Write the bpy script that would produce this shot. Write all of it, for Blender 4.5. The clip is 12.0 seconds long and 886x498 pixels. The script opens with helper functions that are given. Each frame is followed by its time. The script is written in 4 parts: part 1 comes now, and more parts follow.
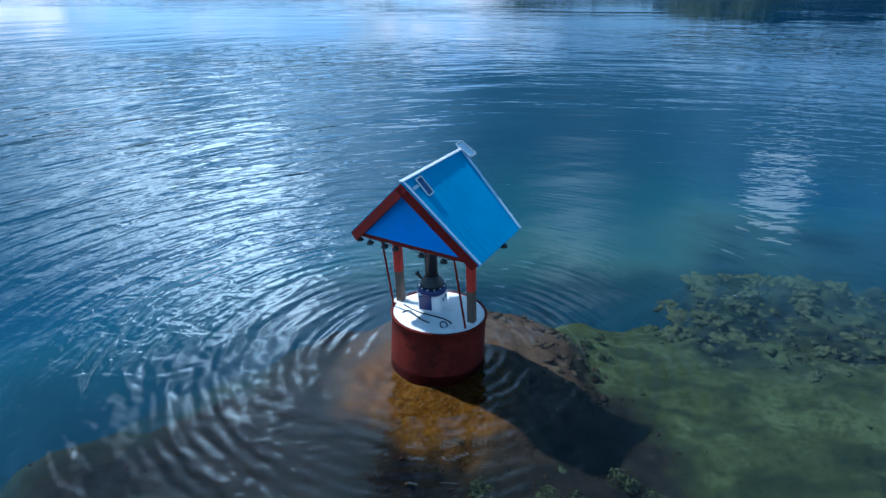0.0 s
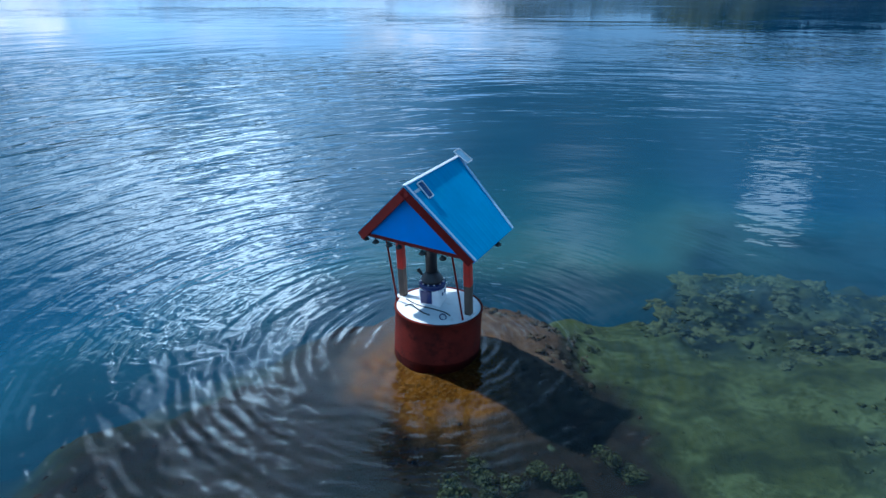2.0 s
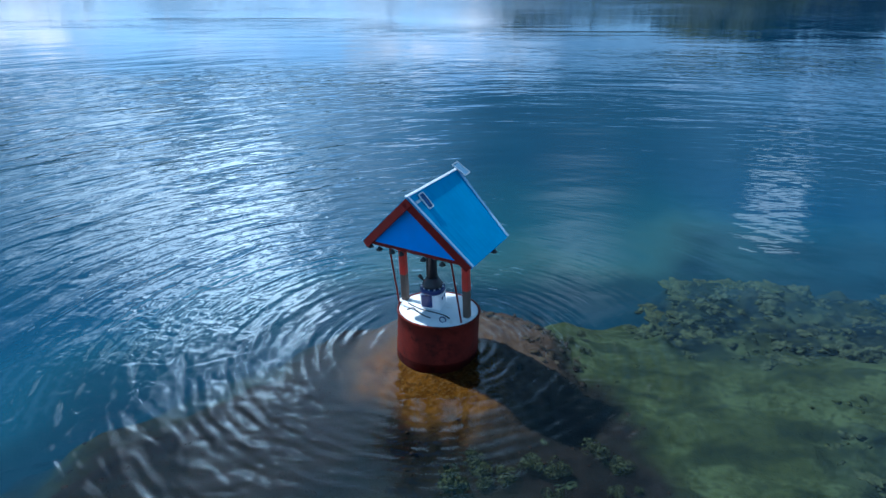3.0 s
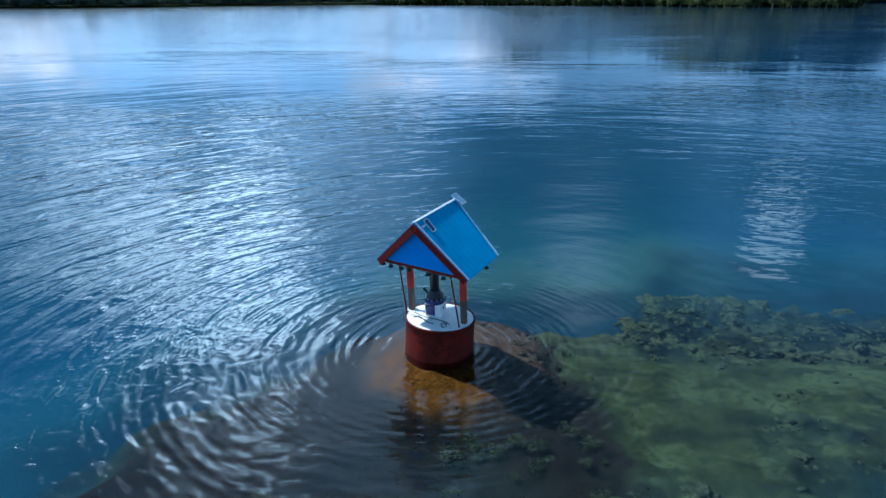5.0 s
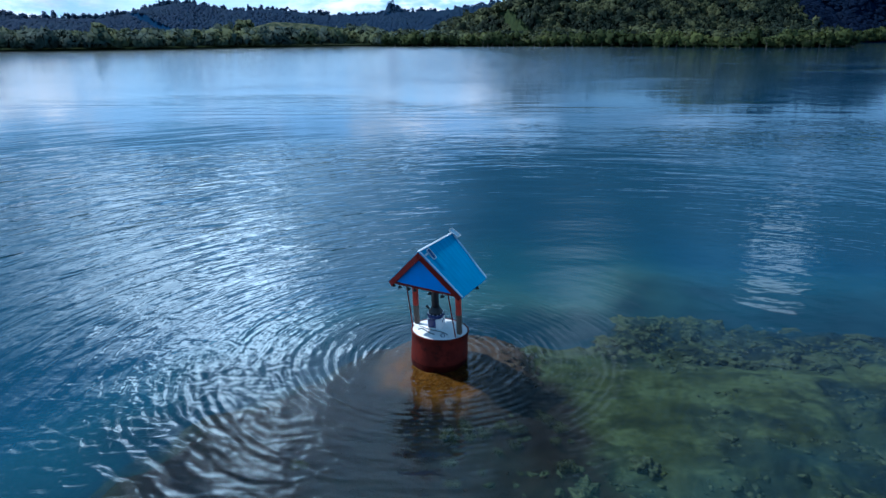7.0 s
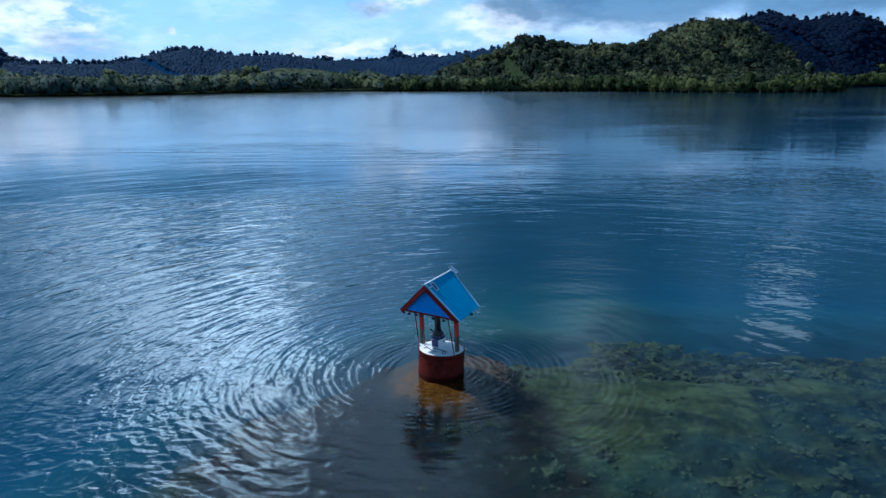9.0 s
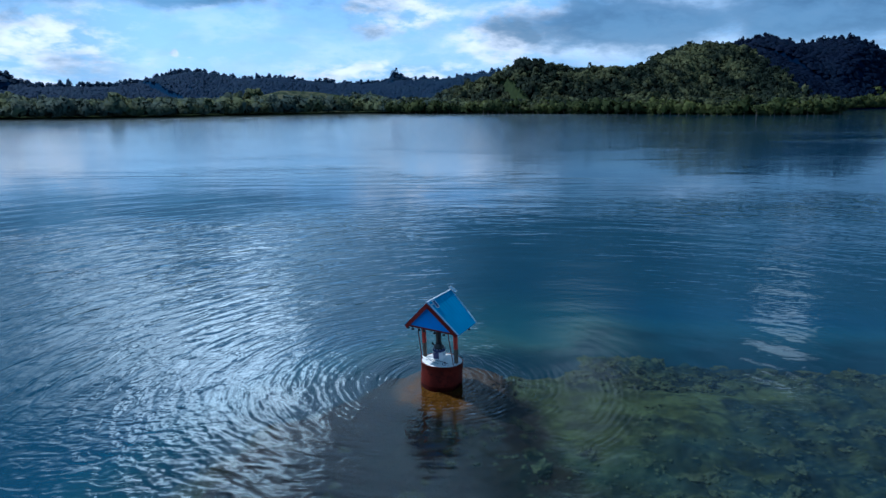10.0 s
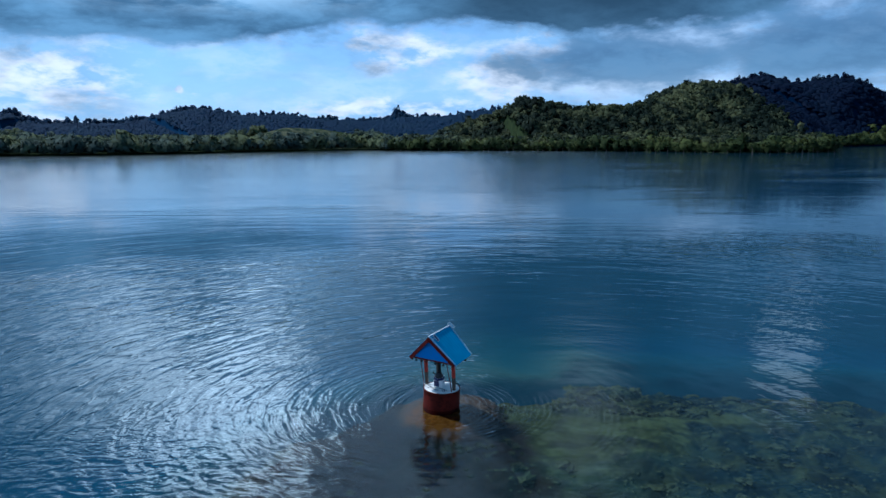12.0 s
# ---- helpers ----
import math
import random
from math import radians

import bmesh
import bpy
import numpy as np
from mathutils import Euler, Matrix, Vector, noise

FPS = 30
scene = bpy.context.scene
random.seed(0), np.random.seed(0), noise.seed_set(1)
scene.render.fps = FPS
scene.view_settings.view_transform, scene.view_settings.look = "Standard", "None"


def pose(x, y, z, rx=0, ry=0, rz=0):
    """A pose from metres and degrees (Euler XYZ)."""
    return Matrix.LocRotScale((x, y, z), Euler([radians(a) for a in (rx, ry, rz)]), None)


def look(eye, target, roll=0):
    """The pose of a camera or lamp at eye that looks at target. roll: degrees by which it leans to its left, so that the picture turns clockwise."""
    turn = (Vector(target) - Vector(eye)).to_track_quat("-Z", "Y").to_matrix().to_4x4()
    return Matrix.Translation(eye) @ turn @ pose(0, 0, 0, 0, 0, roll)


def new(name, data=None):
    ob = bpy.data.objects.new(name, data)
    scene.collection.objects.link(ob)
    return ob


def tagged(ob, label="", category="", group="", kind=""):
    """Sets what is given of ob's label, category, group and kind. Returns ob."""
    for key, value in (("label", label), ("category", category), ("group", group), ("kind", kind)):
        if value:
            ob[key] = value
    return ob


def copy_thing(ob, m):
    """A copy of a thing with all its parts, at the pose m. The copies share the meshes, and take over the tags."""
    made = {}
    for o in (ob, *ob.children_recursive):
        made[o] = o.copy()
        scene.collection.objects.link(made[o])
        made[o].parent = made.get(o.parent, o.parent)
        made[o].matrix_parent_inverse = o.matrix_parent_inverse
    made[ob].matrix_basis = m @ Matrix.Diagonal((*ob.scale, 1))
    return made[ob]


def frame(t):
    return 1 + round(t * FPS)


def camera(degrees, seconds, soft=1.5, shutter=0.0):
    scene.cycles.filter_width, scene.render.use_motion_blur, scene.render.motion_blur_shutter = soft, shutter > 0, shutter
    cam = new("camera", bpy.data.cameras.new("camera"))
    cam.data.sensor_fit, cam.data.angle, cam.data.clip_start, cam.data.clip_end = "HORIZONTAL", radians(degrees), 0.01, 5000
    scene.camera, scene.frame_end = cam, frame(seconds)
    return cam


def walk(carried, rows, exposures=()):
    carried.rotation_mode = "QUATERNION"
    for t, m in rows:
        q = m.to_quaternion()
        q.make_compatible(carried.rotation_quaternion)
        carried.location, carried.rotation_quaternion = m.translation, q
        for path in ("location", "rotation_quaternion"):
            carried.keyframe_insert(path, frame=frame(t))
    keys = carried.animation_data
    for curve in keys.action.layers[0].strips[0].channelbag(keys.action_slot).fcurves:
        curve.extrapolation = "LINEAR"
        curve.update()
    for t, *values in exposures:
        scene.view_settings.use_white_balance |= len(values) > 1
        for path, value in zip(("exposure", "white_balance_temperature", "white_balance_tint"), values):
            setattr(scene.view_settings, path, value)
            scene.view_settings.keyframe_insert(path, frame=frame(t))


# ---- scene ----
SUN_AZ, SUN_EL = radians(-63), radians(52)      # from +y, negative towards -x
PATH = [
    (0, (0.010, -10.855, 6.561), (0.074, -1.642, 2.674), 0.38),
    (0.5, (0.000, -11.034, 6.584), (0.086, -1.813, 2.714), 0.38),
    (1, (-0.015, -11.253, 6.635), (0.072, -2.026, 2.782), 0.36),
    (1.5, (0.003, -11.548, 6.714), (0.076, -2.310, 2.885), 0.32),
    (2, (0.024, -11.901, 6.834), (0.083, -2.649, 3.040), 0.27),
    (2.5, (0.039, -12.261, 6.964), (0.090, -2.992, 3.212), 0.19),
    (3, (0.037, -12.681, 7.144), (0.088, -3.391, 3.445), 0.12),
    (5, (-0.002, -15.218, 7.940), (0.054, -5.801, 4.577), 0.02),
    (5.5, (-0.014, -16.004, 8.188), (0.046, -6.554, 4.917), -0.06),
    (6, (0.005, -16.894, 8.384), (0.060, -7.406, 5.225), -0.11),
    (6.5, (0.042, -17.878, 8.637), (0.081, -8.347, 5.610), -0.15),
    (7, (0.070, -18.893, 8.900), (0.093, -9.318, 6.016), -0.18),
    (9, (0.080, -23.596, 10.069), (0.083, -13.873, 7.732), -0.24),
    (9.5, (0.101, -24.917, 10.401), (0.104, -15.160, 8.212), -0.24),
    (10, (0.084, -26.229, 10.730), (0.081, -16.443, 8.673), -0.24),
    (10.5, (0.074, -27.482, 11.058), (0.063, -17.668, 9.139), -0.23),
    (11, (0.095, -28.632, 11.362), (0.081, -18.793, 9.579), -0.20),
    (11.5, (0.110, -29.569, 11.642), (0.099, -19.709, 9.975), -0.18),
    (12, (0.147, -30.310, 11.889), (0.130, -20.437, 10.304), -0.16),
]
cam = camera(63.3, 12.0)
walk(cam, [(t, look(e, g, r)) for t, e, g, r in PATH],
     exposures=[(0, 0.22, 5250, 9), (3, 0.20, 5250, 9), (5.5, 0.08, 5250, 9), (7, -0.05, 5250, 9), (9.5, -0.35, 5250, 9), (12, -0.48, 5250, 9)])

# ------------------------------------------------------------------ node helpers


class Nodes:
    def __init__(self, tree):
        self.t = tree
        tree.nodes.clear()

    def add(self, kind, ins=None, **props):
        n = self.t.nodes.new(kind)
        for k, v in props.items():
            setattr(n, k, v)
        for k, v in (ins or {}).items():
            s = n.inputs[k]
            if isinstance(v, bpy.types.NodeSocket):
                self.t.links.new(v, s)
            else:
                s.default_value = v
        return n

    def m(self, op, a, b=0.0, c=None, clamp=False):
        ins = {0: a, 1: b}
        if c is not None:
            ins[2] = c
        return self.add("ShaderNodeMath", ins, operation=op, use_clamp=clamp).outputs[0]

    def v(self, op, a, b=(0, 0, 0)):
        n = self.add("ShaderNodeVectorMath", {0: a, 1: b}, operation=op)
        return n.outputs["Value"] if op in ("LENGTH", "DOT_PRODUCT") else n.outputs[0]

    def step(self, x, lo, hi, a=0.0, b=1.0):
        return self.add("ShaderNodeMapRange", {0: x, 1: lo, 2: hi, 3: a, 4: b}, interpolation_type="SMOOTHSTEP").outputs[0]

    def lin(self, x, lo, hi, a=0.0, b=1.0):
        return self.add("ShaderNodeMapRange", {0: x, 1: lo, 2: hi, 3: a, 4: b}).outputs[0]

    def noise(self, vec, scale, detail=3.0, rough=0.5, dist=0.0, out="Fac"):
        return self.add("ShaderNodeTexNoise", {"Vector": vec, "Scale": scale, "Detail": detail, "Roughness": rough, "Distortion": dist}).outputs[out]

    def mix(self, f, a, b):
        return self.add("ShaderNodeMix", {0: f, 6: a, 7: b}, data_type="RGBA").outputs[2]

    def map(self, vec, loc=(0, 0, 0), rot=(0, 0, 0), sc=(1, 1, 1)):
        return self.add("ShaderNodeMapping", {"Vector": vec, "Location": loc, "Rotation": rot, "Scale": sc}).outputs[0]

    def xyz(self, vec):
        return self.add("ShaderNodeSeparateXYZ", {0: vec}).outputs

    def comb(self, x, y, z):
        return self.add("ShaderNodeCombineXYZ", {0: x, 1: y, 2: z}).outputs[0]


def rgb(r, g, b):
    return (r, g, b, 1.0)


# ------------------------------------------------------------------ world and sun
world = bpy.data.worlds.new("sky")
scene.world = world
world.use_nodes = True
N = Nodes(world.node_tree)
d = N.add("ShaderNodeTexCoord").outputs["Generated"]
dx, dy, dz = N.xyz(N.v("NORMALIZE", d))
el = N.m("MULTIPLY", N.m("ARCSINE", dz), 57.2958)
az = N.m("MULTIPLY", N.m("ARCTAN2", dx, dy), 57.2958)
sky = N.add("ShaderNodeTexSky", sky_type="NISHITA", sun_disc=False, sun_elevation=SUN_EL, sun_rotation=SUN_AZ)
pale = N.m("MULTIPLY", N.m("EXPONENT", N.m("MULTIPLY", el, -0.20)), 0.52, clamp=True)
base_sky = N.mix(pale, sky.outputs[0], rgb(7.8, 9.2, 10.8))
tint = N.add("ShaderNodeMix", {0: 1.0, 6: base_sky, 7: rgb(0.64, 0.90, 1.20)}, data_type="RGBA", blend_type="MULTIPLY", clamp_result=False).outputs[2]
clear = N.add("ShaderNodeBackground", {"Color": tint, "Strength": 0.150})
# cloud plane, seen in perspective
k = N.m("ADD", N.m("MAXIMUM", dz, 0.0), 0.10)
plane = N.comb(N.m("DIVIDE", dx, k), N.m("DIVIDE", dy, k), 0.0)
flat = N.comb(N.m("MULTIPLY", az, 0.052), N.m("MULTIPLY", el, 0.125), 0.0)
big = N.noise(plane, 0.55, 6, 0.55, 0.3)
puff = N.noise(N.map(flat, (3.1, 0.6, 0)), 2.1, 8, 0.58, 0.15)
edge_puff = N.noise(N.map(flat, (1.7, 4.2, 0)), 2.6, 7, 0.58, 0.2)
fluff = N.noise(N.map(flat, (5.3, 2.2, 0)), 7.0, 5, 0.6, 0.2)
sunv = (math.sin(SUN_AZ) * math.cos(SUN_EL), math.cos(SUN_AZ) * math.cos(SUN_EL), math.sin(SUN_EL))


def bright_cloud(az0, az_w, el0, el_w):
    """Soft round weight about a point of the sky."""
    a = N.m("DIVIDE", N.m("SUBTRACT", az, az0), az_w)
    b = N.m("DIVIDE", N.m("SUBTRACT", el, el0), el_w)
    return N.m("EXPONENT", N.m("MULTIPLY", N.m("ADD", N.m("MULTIPLY", a, a), N.m("MULTIPLY", b, b)), -1.0))


def add_up(*terms):
    total = terms[0]
    for term in terms[1:]:
        total = N.m("ADD", total, term)
    return total


def soft_cloud(weight, lo, hi, amount=1.6, grain=None):
    """Cloud cover from a weight whose outline is broken up by noise."""
    return N.step(N.m("ADD", weight, N.m("MULTIPLY", N.m("SUBTRACT", grain or puff, 0.5), amount)), lo, hi)


# thin bright cloud on the sun's side, high up
thin = N.m("ADD", N.m("MULTIPLY", bright_cloud(-20.5, 11.5, 16, 6), 1.42), N.m("MULTIPLY", N.step(N.m("ADD", bright_cloud(-16.5, 8.0, 25, 9.5), N.m("MULTIPLY", N.m("SUBTRACT", N.noise(plane, 2.2, 4, 0.5), 0.5), 1.2)), 0.38, 0.50), 2.3))
thin = N.m("MULTIPLY", thin, N.step(el, 8.0, 11.5))
thin = N.m("MULTIPLY", thin, N.step(N.noise(plane, 1.6, 6, 0.6, 0.4), 0.43, 0.56, 0.06, 1.60))
thin = add_up(thin, N.m("MULTIPLY", N.step(N.m("ADD", bright_cloud(26.2, 2.6, 16.4, 2.0), N.m("MULTIPLY", N.m("SUBTRACT", fluff, 0.5), 0.6)), 0.36, 0.62), 0.72), N.m("MULTIPLY", bright_cloud(11.5, 3.2, 23, 6), 0.42))
tear = N.m("SUBTRACT", N.noise(plane, 3.0, 4, 0.55, 0.3), 0.5)
over = N.m("MULTIPLY", N.step(add_up(az, N.m("MULTIPLY", tear, 14.0), N.step(el, 28.0, 32.0, -5.5, 0.0)), -24.6, -23.6), N.step(N.m("ADD", az, N.m("MULTIPLY", tear, 6.0)), 6.0, -2.0))
over = N.m("MULTIPLY", over, N.m("MULTIPLY", N.step(el, 17.5, 23.0), N.step(el, 42.0, 32.0, 0.35, 1.0)))
hole = N.m("MULTIPLY", N.step(N.m("ADD", el, N.m("MULTIPLY", tear, 8.0)), 23.6, 24.8), N.step(N.m("ADD", az, N.m("MULTIPLY", tear, 12.0)), -17.5, -19.0))
thin = N.m("ADD", N.m("MULTIPLY", thin, N.m("SUBTRACT", 1.0, N.m("MULTIPLY", hole, 0.9))), N.m("MULTIPLY", over, N.step(az, -8.0, -18.0, 0.42, 0.85)))
spot = soft_cloud(N.m("MAXIMUM", bright_cloud(-19.8, 0.42, 3.3, 0.5), N.m("MULTIPLY", bright_cloud(-18.6, 1.2, 2.9, 0.3), 0.6)), 0.35, 0.9, 2.0, fluff)
# flat-based grey layer, two loose grey masses under it
rag = N.m("ADD", N.m("MULTIPLY", edge_puff, 0.7), N.m("MULTIPLY", fluff, 0.3))
base_el = add_up(N.step(az, -14.0, -6.0, 6.3, 7.9), N.step(az, 2.0, 8.0, 0.0, -0.4), N.step(az, 20.0, 26.0, 0.0, 1.2))
layer = N.m("SUBTRACT", N.m("ADD", el, N.m("MULTIPLY", N.m("SUBTRACT", rag, 0.5), 6.0)), base_el)
layer = N.step(layer, -0.9, 0.9)
mass = soft_cloud(N.m("MAXIMUM", bright_cloud(13.0, 7.5, 5.4, 1.6), bright_cloud(28.0, 7.0, 6.0, 2.2)), -0.15, 0.70, 3.4, rag)
# broken white cumulus on the sun's side and in the middle, a pale veil above the headland
heap = N.m("MAXIMUM", N.m("MAXIMUM", bright_cloud(-28.0, 7.0, 4.2, 3.0), bright_cloud(-4.5, 5.0, 6.3, 1.6)), N.m("MAXIMUM", bright_cloud(4.6, 3.6, 4.4, 2.4), bright_cloud(-3.0, 9.0, 1.8, 1.0)))
low = soft_cloud(heap, 0.20, 0.85, 2.6, N.m("ADD", N.m("MULTIPLY", puff, 0.7), N.m("MULTIPLY", fluff, 0.3)))
low = N.m("MAXIMUM", low, spot)
veil = N.m("ADD", N.step(az, -1.0, 7.0, 0.0, 0.85), N.step(az, -19.0, -26.0, 0.0, 0.75))
low = N.m("MAXIMUM", low, N.m("MAXIMUM", veil, N.m("MULTIPLY", fluff, 0.4)))
grey = N.mix(N.step(N.m("ADD", N.m("MULTIPLY", big, 0.4), N.m("MULTIPLY", rag, 0.6)), 0.40, 0.60), rgb(0.075, 0.165, 0.270), rgb(0.20, 0.40, 0.60))
lit = N.mix(N.step(N.m("ADD", N.m("MULTIPLY", puff, 0.55), N.m("MULTIPLY", fluff, 0.45)), 0.43, 0.58), rgb(0.36, 0.60, 0.85), N.mix(N.step(az, 7.0, 12.0), rgb(1.05, 1.06, 1.07), rgb(0.55, 0.70, 0.86)))
strip = N.m("MULTIPLY", bright_cloud(15.0, 8.0, 3.6, 0.7), 0.8)
lit = N.mix(N.m("MAXIMUM", strip, spot), lit, rgb(1.0, 1.06, 1.12))
lit = N.mix(N.m("MULTIPLY", mass, 0.9), lit, N.mix(N.step(rag, 0.40, 0.62), rgb(0.030, 0.085, 0.165), rgb(0.105, 0.215, 0.330)))
turn_az = N.m("ADD", az, N.step(el, 20.0, 28.0, 0.0, -4.0))
grey = N.mix(N.m("MULTIPLY", N.m("MULTIPLY", N.step(turn_az, -5.0, 5.0), N.step(el, 30.0, 40.0, 1.0, 0.75)), N.m("MULTIPLY", N.step(el, 8.0, 11.0, 0.70, 0.92), N.step(az, 15.0, 23.0, 1.0, 0.55))), grey, rgb(0.028, 0.064, 0.104))
grey = N.mix(N.step(el, 46.0, 62.0, 0.0, 0.75), grey, rgb(0.04, 0.07, 0.11))
col = N.mix(layer, lit, grey)
glow = N.comb(N.m("MULTIPLY", thin, 0.80), N.m("MULTIPLY", thin, 0.95), thin)
col = N.add("ShaderNodeMix", {0: 1.0, 6: col, 7: glow}, data_type="RGBA", blend_type="ADD", clamp_result=False).outputs[2]
cloud = N.add("ShaderNodeBackground", {"Color": col, "Strength": 1.28})
cover = N.m("MAXIMUM", layer, N.m("MULTIPLY", low, 0.92))
mixed = N.add("ShaderNodeMixShader", {0: cover, 1: clear.outputs[0], 2: cloud.outputs[0]})
N.add("ShaderNodeOutputWorld", {"Surface": mixed.outputs[0]})

sun_data = bpy.data.lights.new("sun", "SUN")
sun_data.energy, sun_data.angle, sun_data.color = 4.8, radians(1.2), (1.0, 0.95, 0.88)
sun = new("sun", sun_data)
sun.matrix_world = look(Vector(sunv) * 50, (0, 0, 0))

# ------------------------------------------------------------------ materials


def material(name):
    mt = bpy.data.materials.new(name)
    mt.use_nodes = True
    return mt, Nodes(mt.node_tree)


def plain(name, c, rough=0.5, metal=0.0, vary=0.25, scale=6.0, bump=0.002, dirt=None, dirt_amount=0.5, fine=60.0, gloss=0.5):
    """Painted or bare surface: two scales of variation, worn patches and fine relief."""
    mt, n = material(name)
    p = n.add("ShaderNodeTexCoord").outputs["Object"]
    a, b = n.noise(p, scale, 4, 0.6), n.noise(p, fine, 3, 0.6)
    dark = tuple(x * (1 - vary) for x in c) + (1.0,)
    light = tuple(min(1.0, x * (1 + vary)) for x in c) + (1.0,)
    base = n.mix(n.lin(n.m("ADD", n.m("MULTIPLY", a, 0.7), n.m("MULTIPLY", b, 0.3)), 0.3, 0.7), dark, light)
    if dirt:
        spots = n.m("MULTIPLY", n.step(n.noise(n.map(p, (7, 3, 1)), scale * 0.8, 6, 0.7), 0.52, 0.68), dirt_amount)
        base = n.mix(spots, base, dirt + (1.0,))
    bp = n.add("ShaderNodeBump", {"Strength": 1.0, "Distance": bump, "Height": n.m("ADD", a, b)})
    sh = n.add("ShaderNodeBsdfPrincipled", {"Base Color": base, "Roughness": n.lin(a, 0.3, 0.7, rough * 0.85, min(1, rough * 1.15)),
                                            "Metallic": metal, "Specular IOR Level": gloss, "Normal": bp.outputs[0]})
    n.add("ShaderNodeOutputMaterial", {"Surface": sh.outputs[0]})
    return mt


M = {
    "hull": plain("hull_red", (0.098, 0.012, 0.008), 0.8, 0, 0.45, 3.0, 0.004, (0.018, 0.006, 0.005), 0.75, gloss=0.12),
    "deck": plain("deck_white", (0.80, 0.81, 0.80), 0.5, 0, 0.05, 4.0, 0.002, (0.45, 0.40, 0.33), 0.35),
    "red": plain("red_paint", (0.50, 0.035, 0.022), 0.5, 0, 0.25, 5.0, 0.002, (0.25, 0.05, 0.03), 0.4, gloss=0.3),
    "darkred": plain("dark_red_paint", (0.15, 0.011, 0.009), 0.6, 0, 0.3, 5.0, gloss=0.15),
    "bare": plain("bare_post", (0.10, 0.075, 0.058), 0.75, 0, 0.3, 8.0, 0.004),
    "gable": plain("gable_blue", (0.014, 0.25, 0.78), 0.45, 0, 0.10, 2.5, 0.002),
    "roof": plain("roof_blue", (0.019, 0.295, 0.565), 0.36, 0, 0.12, 1.6, 0.002, (0.08, 0.35, 0.54), 0.4, gloss=0.22),
    "trim": plain("pale_trim", (0.45, 0.62, 0.78), 0.4, 0, 0.1, 6.0),
    "black": plain("black_mast", (0.018, 0.018, 0.022), 0.4, 0, 0.3, 8.0),
    "white": plain("white_box", (0.78, 0.79, 0.80), 0.4, 0, 0.06, 8.0),
    "navy": plain("navy_window", (0.02, 0.03, 0.12), 0.2, 0, 0.2, 8.0),
    "cells": plain("solar_cells", (0.018, 0.060, 0.17), 0.2, 0, 0.2, 20.0, 0.0003),
    "panel": plain("panel_grey_blue", (0.13, 0.27, 0.40), 0.3, 0, 0.15, 12.0),
    "alu": plain("aluminium", (0.72, 0.75, 0.78), 0.35, 0.6, 0.08, 10.0),
    "lamp": plain("lamp_shade", (0.02, 0.025, 0.025), 0.5, 0, 0.3, 15.0),
    "bark": plain("bark", (0.16, 0.13, 0.10), 0.9, 0, 0.3, 2.0, 0.02),
}


def leaf_material(name, a, b, c):
    mt, n = material(name)
    r = n.add("ShaderNodeNewGeometry").outputs["Random Per Island"]
    p = n.add("ShaderNodeNewGeometry").outputs["Position"]
    oi = n.add("ShaderNodeObjectInfo").outputs["Random"]
    patch = n.noise(p, 0.035, 4, 0.6)
    tone = n.add("ShaderNodeAttribute", attribute_name="tone").outputs["Fac"]
    tone = n.m("ADD", n.m("MULTIPLY", n.m("ADD", tone, oi), 0.85), n.m("MULTIPLY", r, 0.15))
    base = n.mix(tone, a + (1.0,), b + (1.0,))
    base = n.mix(n.m("MULTIPLY", n.step(patch, 0.46, 0.60), n.lin(tone, 0.0, 1.0, 0.35, 1.0)), base, c + (1.0,))
    df = n.add("ShaderNodeBsdfPrincipled", {"Base Color": base, "Roughness": 0.8, "Specular IOR Level": 0.1})
    tr = n.add("ShaderNodeBsdfTranslucent", {"Color": base})
    mx = n.add("ShaderNodeMixShader", {0: 0.3, 1: df.outputs[0], 2: tr.outputs[0]})
    n.add("ShaderNodeOutputMaterial", {"Surface": mx.outputs[0]})
    return mt


M["leaf"] = leaf_material("hill_foliage", (0.007, 0.015, 0.015), (0.022, 0.037, 0.025), (0.105, 0.124, 0.060))
# aerial haze over the back ridge is put into the leaf blue
M["hazed_leaf"] = leaf_material("hazed_ridge_foliage", (0.008, 0.033, 0.083), (0.010, 0.040, 0.094), (0.014, 0.047, 0.098))
# low shore leaves paled and blued: haze mixed into their colour
M["low_hazed_leaf"] = leaf_material("hazed_lowland_foliage", (0.042, 0.074, 0.078), (0.066, 0.100, 0.086), (0.130, 0.160, 0.080))
# cloud shadow on the higher hill is put into these near-black blues
M["shaded_leaf"] = leaf_material("shaded_hill_foliage", (0.002, 0.010, 0.034), (0.003, 0.012, 0.038), (0.004, 0.015, 0.041))
M["mangrove"] = leaf_material("mangrove_foliage", (0.013, 0.026, 0.012), (0.038, 0.058, 0.021), (0.095, 0.120, 0.040))


